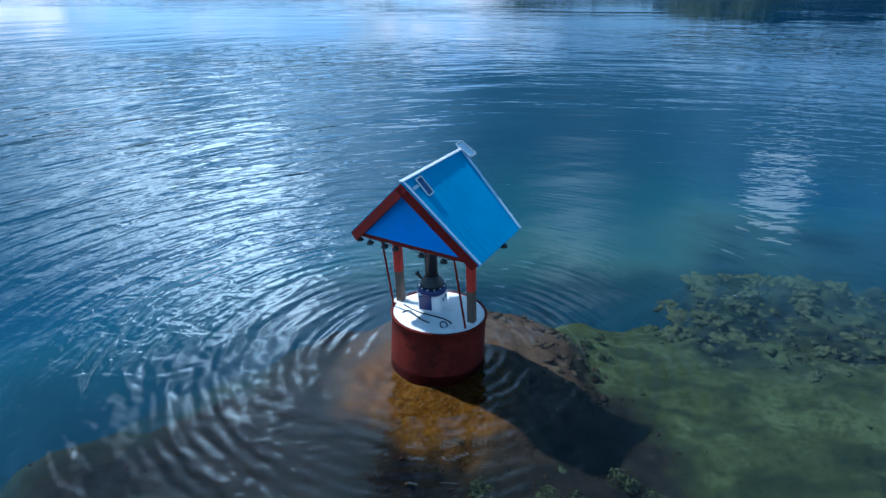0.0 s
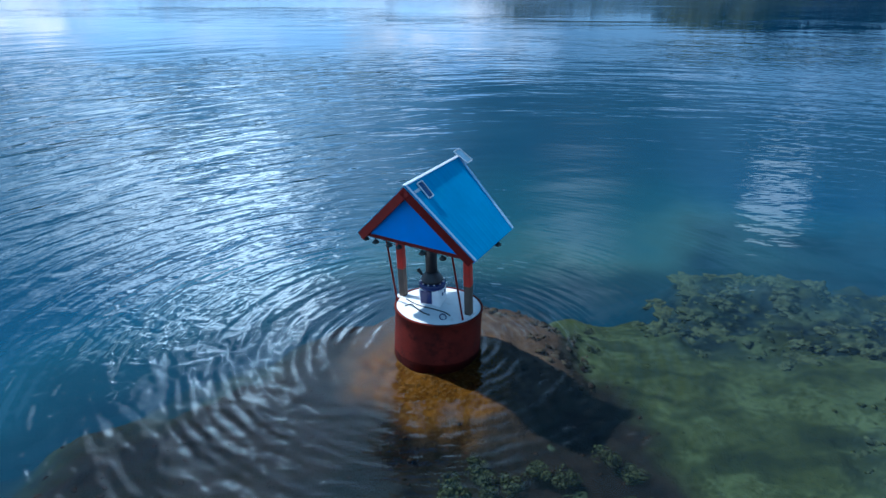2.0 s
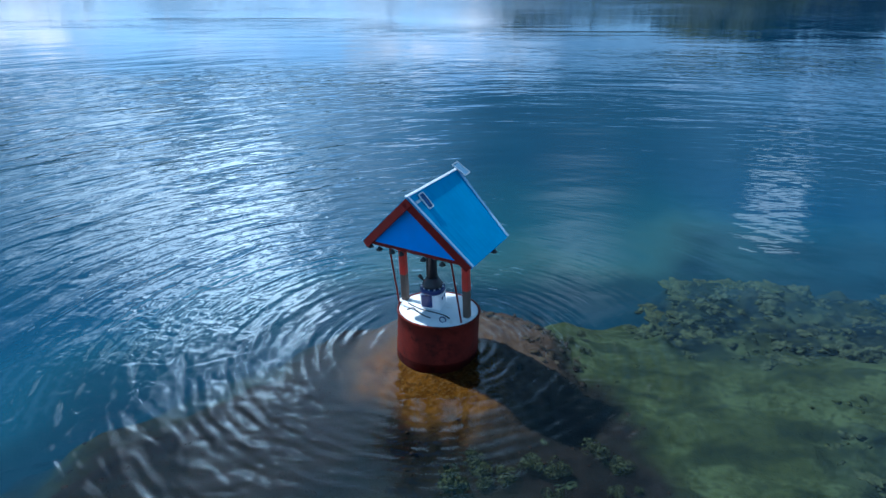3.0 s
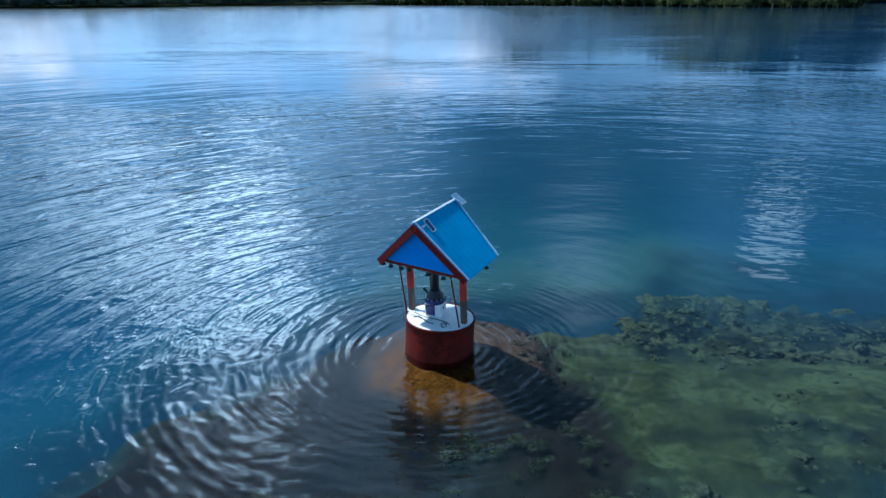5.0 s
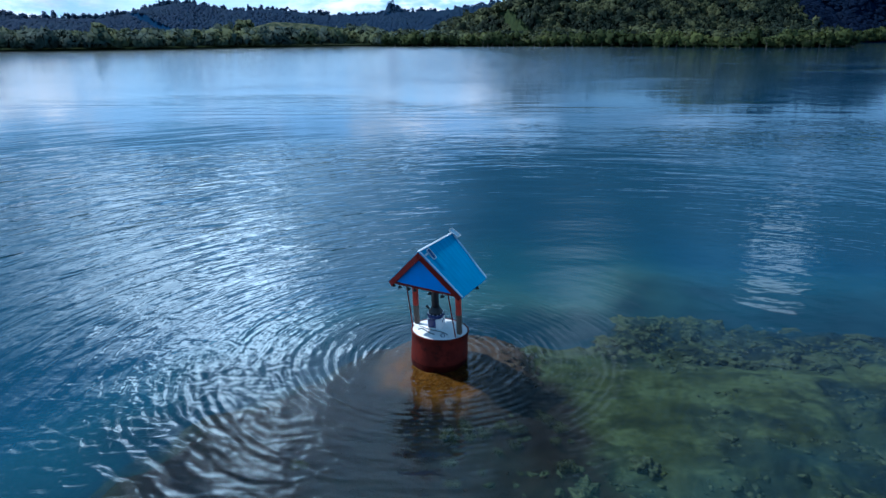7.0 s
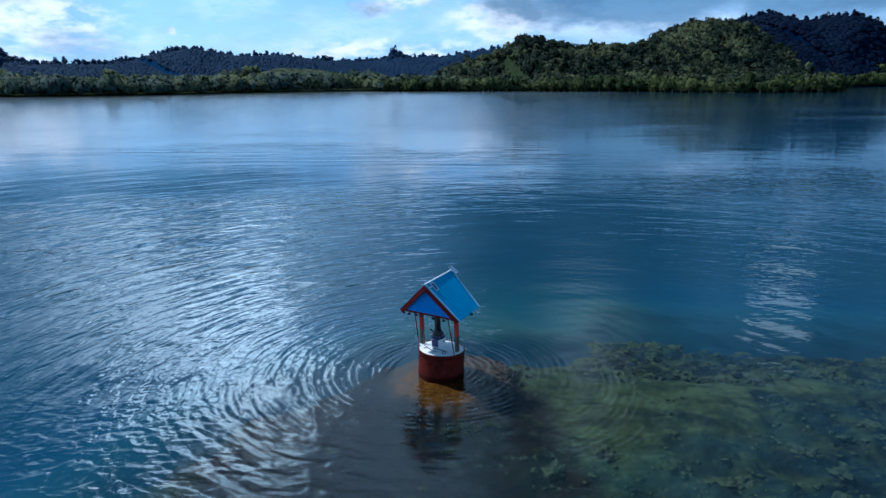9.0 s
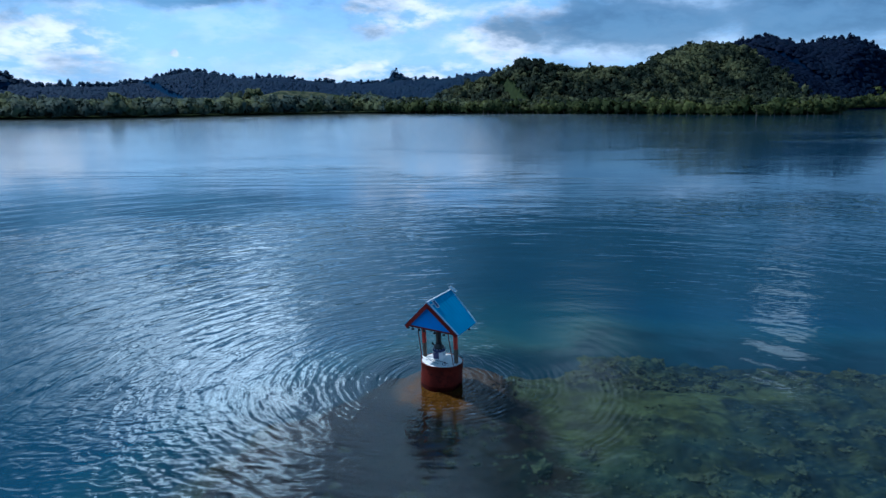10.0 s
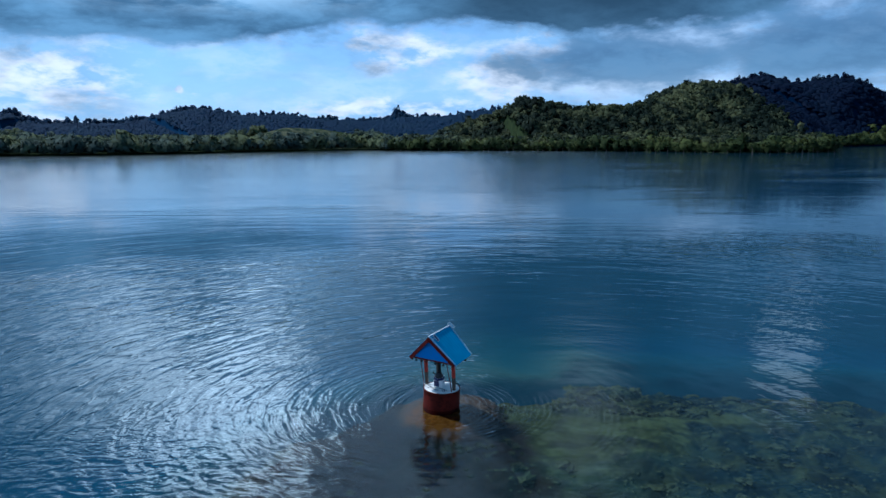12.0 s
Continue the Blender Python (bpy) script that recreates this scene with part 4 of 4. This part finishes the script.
part("cross_beam", bar((-0.72, 0, HE + 0.03), (0.72, 0, HE + 0.03), 0.09, 0.11), M["darkred"], beacon)


def gable(y):
    bm = bmesh.new()
    out = [(-(W_ - 0.13), HE + 0.04), (W_ - 0.13, HE + 0.04), (0, HR - 0.13)]
    f = [bm.verts.new((x, y, z)) for x, z in out]
    b = [bm.verts.new((x, y + 0.03, z)) for x, z in out]
    bm.faces.new(f)
    bm.faces.new(b[::-1])
    for i in range(3):
        j = (i + 1) % 3
        bm.faces.new((f[j], f[i], b[i], b[j]))
    bmesh.ops.recalc_face_normals(bm, faces=bm.faces[:])
    return bm


for y, s in ((YFE + 0.02, 1), (YBE - 0.06, -1)):
    panel = part("gable_panel", gable(y), M["gable"], beacon, "bright blue gable panel")
    part("gable_beam", bar((-(W_ - 0.10), y + 0.015, HE + 0.01), (W_ - 0.10, y + 0.015, HE + 0.01), 0.06, 0.06), M["darkred"], panel, "dark beam under the gable")

# mooring ring on the deck
def ring_mesh(r_big, r_small, seg=24, sides=8):
    bm = bmesh.new()
    vs = [[bm.verts.new(((r_big + r_small * math.cos(b2)) * math.cos(a2), (r_big + r_small * math.cos(b2)) * math.sin(a2), r_small * math.sin(b2)))
           for b2 in (2 * math.pi * j / sides for j in range(sides))] for a2 in (2 * math.pi * i / seg for i in range(seg))]
    for i in range(seg):
        for j in range(sides):
            bm.faces.new((vs[i][j], vs[(i + 1) % seg][j], vs[(i + 1) % seg][(j + 1) % sides], vs[i][(j + 1) % sides]))
    bmesh.ops.recalc_face_normals(bm, faces=bm.faces[:])
    return bm


part("mooring_ring", ring_mesh(0.06, 0.011), M["navy"], beacon, "dark blue mooring ring", True,
     LEAN.inverted() @ pose(0.10, -0.62, DECK + 0.045, 35, 0, 30))

# equipment on the deck
lantern = empty("lantern_box", LEAN @ pose(-0.06, 0.02, DECK + 0.055, 0, 0, 12))
tagged(lantern, "white equipment box with dark cap on the deck", "equipment box")
part("body", box(0.42, 0.38, 0.36, 0.05, pose(0, 0, 0.18)), M["white"], lantern)
part("window", box(0.22, 0.012, 0.26, 0.004, pose(-0.06, -0.194, 0.20)), M["navy"], lantern, "dark blue window")
for yv in (-0.06, 0.06):
    part("vent", box(0.012, 0.05, 0.06, 0.004, pose(0.213, yv, 0.24)), M["navy"], lantern, "small dark vent")
collar = part("collar", lathe([(0, 0.355), (0.235, 0.355), (0.245, 0.38), (0.245, 0.44), (0.23, 0.46), (0, 0.46)], 32), M["navy"], lantern, "dark navy collar", True)
for a in range(0, 360, 30):
    c, s = math.cos(radians(a)), math.sin(radians(a))
    part("bolt", lathe([(0, 0.459), (0.018, 0.459), (0.016, 0.478), (0, 0.48)], 8), M["alu"], collar, "pale bolt", False, pose(0.212 * c, 0.212 * s, 0))
cap = part("cap", lathe([(0, 0.455), (0.19, 0.455), (0.195, 0.50), (0.175, 0.55), (0.13, 0.60), (0.115, 0.66), (0, 0.66)], 32), M["black"], lantern, "black rounded cap", True)
part("mast", lathe([(0, 0.60), (0.105, 0.60), (0.105, 1.25), (0.14, 1.27), (0.14, 1.52), (0, 1.52)], 28), M["black"], cap, "black round mast", True)
for a in (165,):
    c, s = math.cos(radians(a)), math.sin(radians(a))
    part("horn", rod((0.2 * c, 0.2 * s, 0.5), (0.31 * c, 0.31 * s, 0.60), 0.018, 0.04), M["black"], cap)


# loose dark cable that lies across the deck
def lying_cable(points, r):
    """Round cable through the given points, bending gently between them."""
    bm = bmesh.new()
    pts = [Vector(q) for q in points]
    fine = []
    for k_ in range(len(pts) - 1):
        p0, p1, p2, p3 = pts[max(k_ - 1, 0)], pts[k_], pts[k_ + 1], pts[min(k_ + 2, len(pts) - 1)]
        for q in range(6):
            t = q / 6
            fine.append(0.5 * (2 * p1 + (p2 - p0) * t + (2 * p0 - 5 * p1 + 4 * p2 - p3) * t * t + (3 * p1 - p0 - 3 * p2 + p3) * t * t * t))
    fine.append(pts[-1])
    rings = []
    for k_, q in enumerate(fine):
        ahead = (fine[min(k_ + 1, len(fine) - 1)] - fine[max(k_ - 1, 0)]).normalized()
        across = ahead.cross(Vector((0, 0, 1))).normalized()
        over_ = across.cross(ahead)
        rings.append([bm.verts.new(q + across * r * math.cos(a_) + over_ * r * math.sin(a_)) for a_ in (2 * math.pi * m_ / 8 for m_ in range(8))])
    for a_, b_ in zip(rings, rings[1:]):
        for m_ in range(8):
            bm.faces.new((a_[m_], a_[(m_ + 1) % 8], b_[(m_ + 1) % 8], b_[m_]))
    bm.faces.new(rings[0])
    bm.faces.new(rings[-1][::-1])
    bmesh.ops.recalc_face_normals(bm, faces=bm.faces[:])
    return bm


def on_deck(x, y, lift):
    """Height of the domed deck at x, y."""
    return DECK + 0.068 - 0.07 * min(1.0, math.hypot(x, y) / 0.74) ** 1.6 + lift


for label, run in (("dark power cable lying across the white deck", [(-0.60, 0.14), (-0.46, -0.06), (-0.30, -0.20), (-0.10, -0.30), (0.10, -0.40), (0.20, -0.50)]),
                   ("dark power cable lying beside the equipment box", [(-0.62, -0.14), (-0.50, -0.10), (-0.44, -0.20), (-0.30, -0.40), (-0.16, -0.50)])):
    cable_ob = part("deck_cable", lying_cable([(x, y, on_deck(x, y, 0.012)) for x, y in run], 0.014), M["lamp"], None, "", True)
    cable_ob.matrix_world = UPRIGHT_WORLD
    tagged(cable_ob, label, "cable", "cables on the deck")

# solar panels on the roof
SLOPE = math.degrees(math.atan2(HR - HE, W_))


def solar(name, m, sx, sy, label, plate="cells"):
    th = empty(name, m)
    tagged(th, label, "solar panel")
    part("cell_plate", box(sx - 0.03, sy - 0.03, 0.012, 0.002), M[plate], th)
    for dx_, dy_, lx, ly in ((0, sy / 2, sx, 0.018), (0, -sy / 2, sx, 0.018), (sx / 2, 0, 0.018, sy - 0.018), (-sx / 2, 0, 0.018, sy - 0.018)):
        part("frame_bar", box(lx, ly, 0.022, 0.003, pose(dx_, dy_, 0.002)), M["alu"], th, "white aluminium frame")
    return th


sp = solar("solar_panel", LEAN @ pose(0.0, 0, HR, 0, SLOPE, 0) @ pose(0.235, -0.43, 0.024), 0.31, 0.14, "small dark solar panel with white frame on roof")
part("bracket", box(0.05, 0.24, 0.012, 0.003, pose(-0.06, -0.10, -0.02)), M["alu"], sp, "white bracket")
sp = solar("solar_panel", LEAN @ pose(0.10, YBP - 0.02, HRB + 0.03, 0, 32, 0), 0.32, 0.18, "small framed panel on the ridge end of the roof", "panel")
part("bracket", box(0.03, 0.03, 0.05, 0.003, pose(-0.05, 0, -0.03)), M["alu"], sp)


# hanging lamps on a cord under the eaves
def hanging_lamp(m):
    th = empty("hanging_lamp", m)
    tagged(th, "small dark lamp hanging on a cord under the eave", "lamp", "string of hanging lamps")
    part("cord", rod((0, 0, 0.0), (0, 0, -0.06), 0.006, None, 6), M["lamp"], th)
    shade = part("shade", lathe([(0, -0.05), (0.02, -0.05), (0.055, -0.09), (0.062, -0.11), (0.05, -0.115), (0, -0.08)], 14), M["lamp"], th, "dark cone shade", True)
    part("bulb", lathe([(0, -0.085), (0.018, -0.095), (0.022, -0.12), (0.012, -0.14), (0, -0.145)], 10), M["lamp"], shade, "unlit bulb", True)
    return th


cable = [(-1.10, -0.48), (-0.70, -0.53), (-0.2, -0.52), (0.3, -0.52), (0.75, -0.52)]
for (xa, ya), (xb, yb) in zip(cable, cable[1:]):
    part("cable", rod((xa, ya, HE - 0.035), ((xa + xb) / 2, ya, HE - 0.075), 0.006, None, 6), M["lamp"], beacon, "thin dark lamp cable")
    part("cable", rod(((xa + xb) / 2, ya, HE - 0.075), (xb, yb, HE - 0.035), 0.006, None, 6), M["lamp"], beacon, "thin dark lamp cable")
first = None
for x, y in ((-1.07, -0.50), (-0.84, -0.53), (-0.56, -0.53), (-0.36, -0.52), (0.12, -0.52), (0.52, -0.52), (1.10, 0.35), (-1.09, 0.1), (-1.09, 0.6)):
    m = LEAN @ pose(x, y, HE - 0.02)
    if first is None:
        first = hanging_lamp(m)
    else:
        copy_thing(first, m)


# ------------------------------------------------------------------ coral heads on the reef flat
def coral_mesh(seed):
    """Low uneven mound with cauliflower lobes and deep furrows."""
    r0 = random.Random(seed)
    bm = bmesh.new()
    bmesh.ops.create_icosphere(bm, subdivisions=4, radius=1.0)
    off = Vector((r0.uniform(0, 50), r0.uniform(0, 50), 0))
    for v in bm.verts:
        p = v.co.copy()
        lobe = noise.voronoi(p * 2.1 + off)[0]
        fine = noise.voronoi(p * 5.5 + off)[0]
        r_ = 0.80 + 0.45 * noise.fractal(p * 1.1 + off, 1.0, 2.0, 3) + 0.55 * (0.45 - lobe[0]) + 0.22 * (0.4 - fine[0])
        v.co = Vector((p.x, p.y * 0.85, max(p.z, -0.25) * 0.55)) * max(r_, 0.25)
    me = bpy.data.meshes.new("coral_head")
    bm.to_mesh(me)
    bm.free()
    me.materials.append(M["coral"])
    me.polygons.foreach_set("use_smooth", [True] * len(me.polygons))
    return me


corals = [coral_mesh(i + 1) for i in range(7)]
rc = random.Random(5)
placed = 0
while placed < 270:
    if placed < 190:
        x, y, s = rc.uniform(4.6, 20), rc.uniform(0.2, 6.6), 0.14 + 0.34 * rc.random() ** 2
    elif placed < 215:
        x, y, s = rc.gauss(7.9, 1.0), rc.gauss(6.0, 0.5), rc.uniform(0.25, 0.48)
    elif placed < 230:
        x, y, s = rc.uniform(0.2, 3.6), rc.uniform(-5.5, -2.2), rc.uniform(0.08, 0.18)
    else:
        x, y, s = rc.uniform(3.0, 16), rc.uniform(-9, -2.5), rc.uniform(0.15, 0.5)
    z, b, dp, c = bed_parts(np.array([x]), np.array([y]))
    if dp[0] > 0.35 or rc.random() > 0.10 + c[0] * (0.35 + 1.5 * wave_noise(np.array([x]), np.array([y]), 1.1, 44)[0]) * 1.3 or (1.4 < x < 4.2 and -2.6 < y < -0.3):
        if rc.random() > 0.05:
            placed += 0.02
            continue
    ob = new("coral_head", corals[rc.randrange(7)])
    ob.matrix_world = pose(x, y, z[0] - 0.03, 0, 0, rc.uniform(0, 360)) @ Matrix.Diagonal((s * rc.uniform(0.9, 1.5), s, s * rc.uniform(0.6, 1.1), 1))
    tagged(ob, "lumpy olive-brown coral head on the shallow reef", "coral", "coral heads on the reef flat")
    placed += 1


# ------------------------------------------------------------------ loose rubble and algae clumps
def clump_field(name, n, region, lo, hi, mt, label, category, flatness=0.6, accept=None):
    """Many small uneven lumps lying on the bed, joined."""
    r0 = np.random.RandomState(len(name) * 7 + n)
    base = bmesh.new()
    bmesh.ops.create_icosphere(base, subdivisions=1, radius=1.0)
    bv = np.array([v.co[:] for v in base.verts])
    bf = np.array([[v.index for v in f.verts] for f in base.faces])
    base.free()
    x, y = r0.uniform(region[0], region[1], n), r0.uniform(region[2], region[3], n)
    z, br, dp, co = bed_parts(x, y)
    ok = (dp < 0.2) & accept(x, y, br, co, r0.uniform(0, 1, n))
    x, y, z = x[ok], y[ok], z[ok]
    s_ = lo + (hi - lo) * r0.uniform(0, 1, len(x)) ** 2.5
    jit = 1 + 0.38 * r0.normal(size=(len(x), len(bv), 1)).clip(-1.6, 1.6)
    a = r0.uniform(0, 6.28, len(x))
    v = bv[None] * jit
    vx = v[..., 0] * np.cos(a)[:, None] * 1.3 - v[..., 1] * np.sin(a)[:, None]
    vy = v[..., 0] * np.sin(a)[:, None] * 1.3 + v[..., 1] * np.cos(a)[:, None]
    pts = np.stack([vx * s_[:, None] + x[:, None], vy * s_[:, None] + y[:, None], v[..., 2] * s_[:, None] * flatness + z[:, None]], -1)
    faces = bf[None] + (np.arange(len(x)) * len(bv))[:, None, None]
    me = fast_mesh(name, pts.reshape(-1, 3), faces.reshape(-1, 3), mt)
    me.polygons.foreach_set("use_smooth", np.ones(len(me.polygons), bool))
    return tagged(new(name, me), label, category, kind="stuff")


clump_field("algae_tufts", 16000, (2.0, 20, -9, 6.5), 0.015, 0.085, M["algae"], "fine dark green algae tufts on the reef flat", "algae", 0.28,
            lambda x, y, b, c, u: (b < 0.3) & (u < 0.02 + 0.55 * (wave_noise(x, y, 0.9, 61) - 0.35).clip(0, 1)))
clump_field("coral_rubble", 9000, (2.5, 22, -7, 6.8), 0.03, 0.12, M["coral"], "broken coral rubble between the coral heads", "coral rubble", 0.4,
            lambda x, y, b, c, u: (c > 0.4) & (u < 0.30))
clump_field("rock_rubble", 6000, (-8, 4, -8, 3.2), 0.012, 0.05, M["rubble"], "brown rock rubble on the submerged ledge", "rubble", 0.5,
            lambda x, y, b, c, u: (b > 0.3) & (np.hypot(x, y) > 1.9) & (u < 0.22))

clump_field("ledge_stones", 900, (0.9, 3.4, -0.9, 2.2), 0.025, 0.11, M["stone"], "yellow-brown stones along the edge of the rock ledge", "stones", 0.6,
            lambda x, y, b, c, u: (np.abs(np.hypot(x - 0.3, y - 0.2) - 2.15) < 0.65) & (u < 0.26))

# ------------------------------------------------------------------ bushy seaweed clumps in front of the barrel
def weed_mesh(seed):
    r0 = np.random.RandomState(seed)
    co, tri = crown_cloud(r0, 340, 0.11, 0.7)
    return fast_mesh("seaweed_clump", co, tri, M["weed"])


weeds = [weed_mesh(i + 70) for i in range(5)]
rw = random.Random(21)
big_weeds = [(0.7, -2.95), (1.1, -3.15), (1.5, -2.95), (1.95, -3.2), (2.75, -2.75), (0.3, -3.35), (3.05, -2.95)]
for i in range(39):
    if i >= 32:
        x, y = big_weeds[i - 32]
    elif i < 14:
        x, y = rw.uniform(0.2, 3.6), rw.uniform(-5.2, -2.5)
    elif i < 22:
        x, y = rw.uniform(2.2, 3.4), rw.uniform(-2.4, 2.0)
    else:
        x, y = rw.uniform(-3.5, 1.5), rw.uniform(-8.0, -4.0)
    if 1.3 < x < 3.5 and -2.2 < y < -0.2:
        continue
    s = rw.uniform(0.10, 0.24) if i < 32 else rw.uniform(0.24, 0.34)
    z = float(bed_parts(np.array([x]), np.array([y]))[0][0])
    ob = new("seaweed_clump", weeds[i % 5])
    ob.matrix_world = pose(x, y, z - 0.06 * s, 0, 0, rw.uniform(0, 360)) @ Matrix.Diagonal((s, s, s * rw.uniform(0.7, 1.1), 1))
    tagged(ob, "bushy olive-green seaweed clump on dark rock", "seaweed", "seaweed clumps near the beacon")

# ------------------------------------------------------------------ mangrove trees on the near shore of the headland
def leafy_crown(seed, n_leaf=260, size=0.15):
    r0 = np.random.RandomState(seed)
    co, tri = crown_cloud(r0, n_leaf, size, 0.95)
    me = fast_mesh("crown", co, tri, M["mangrove"])
    return me


def mangrove(seed):
    th = empty("mangrove_tree")
    tagged(th, "bushy bright green mangrove tree at the water's edge", "tree", "mangrove trees along the shore")
    r0 = random.Random(seed)
    limbs = [((0, 0, -0.2), (0.05, 0.02, 0.75), 0.07, 0.04)]
    for _ in range(5):
        a = r0.uniform(0, 6.28)
        limbs.append(((0.04, 0.02, r0.uniform(0.3, 0.6)), (0.45 * math.cos(a), 0.45 * math.sin(a), r0.uniform(0.8, 1.3)), 0.035, 0.012))
        limbs.append(((0.25 * math.cos(a), 0.25 * math.sin(a), -0.25), (0.02, 0.02, 0.35), 0.015, 0.025))
    bm = bmesh.new()
    for p0, p1, r_a, r_b in limbs:
        tmp = rod(p0, p1, r_a, r_b, 6)
        me = bpy.data.meshes.new("limb")
        tmp.to_mesh(me)
        tmp.free()
        bm.from_mesh(me)
        bpy.data.meshes.remove(me)
    part("trunk", bm, M["bark"], th)
    ob = new("crown", leafy_crown(seed + 40))
    ob.parent = th
    return th


kinds = [mangrove(i) for i in range(5)]
rm = random.Random(9)
spots = []
x = -34.0
while x < 246:
    spots.append(x)
    x += rm.uniform(2.8, 5.2)
for i, x in enumerate(spots):
    y = float(np.interp(x, SHORE[:, 0], SHORE[:, 1])) + rm.uniform(-2.5, 3.5)
    z = 0.35 if land_height(np.array([x]), np.array([y]))[1][0] > 0 else 0.15
    s = 1.7 + 3.4 * rm.random() ** 1.6
    m = pose(x, y, z, 0, 0, rm.uniform(0, 360)) @ Matrix.Diagonal((s, s, s * rm.uniform(0.85, 1.2), 1))
    if i < 5:
        kinds[i].matrix_world = m
    else:
        ob = copy_thing(kinds[i % 5], Matrix.Identity(4))
        ob.matrix_basis = m
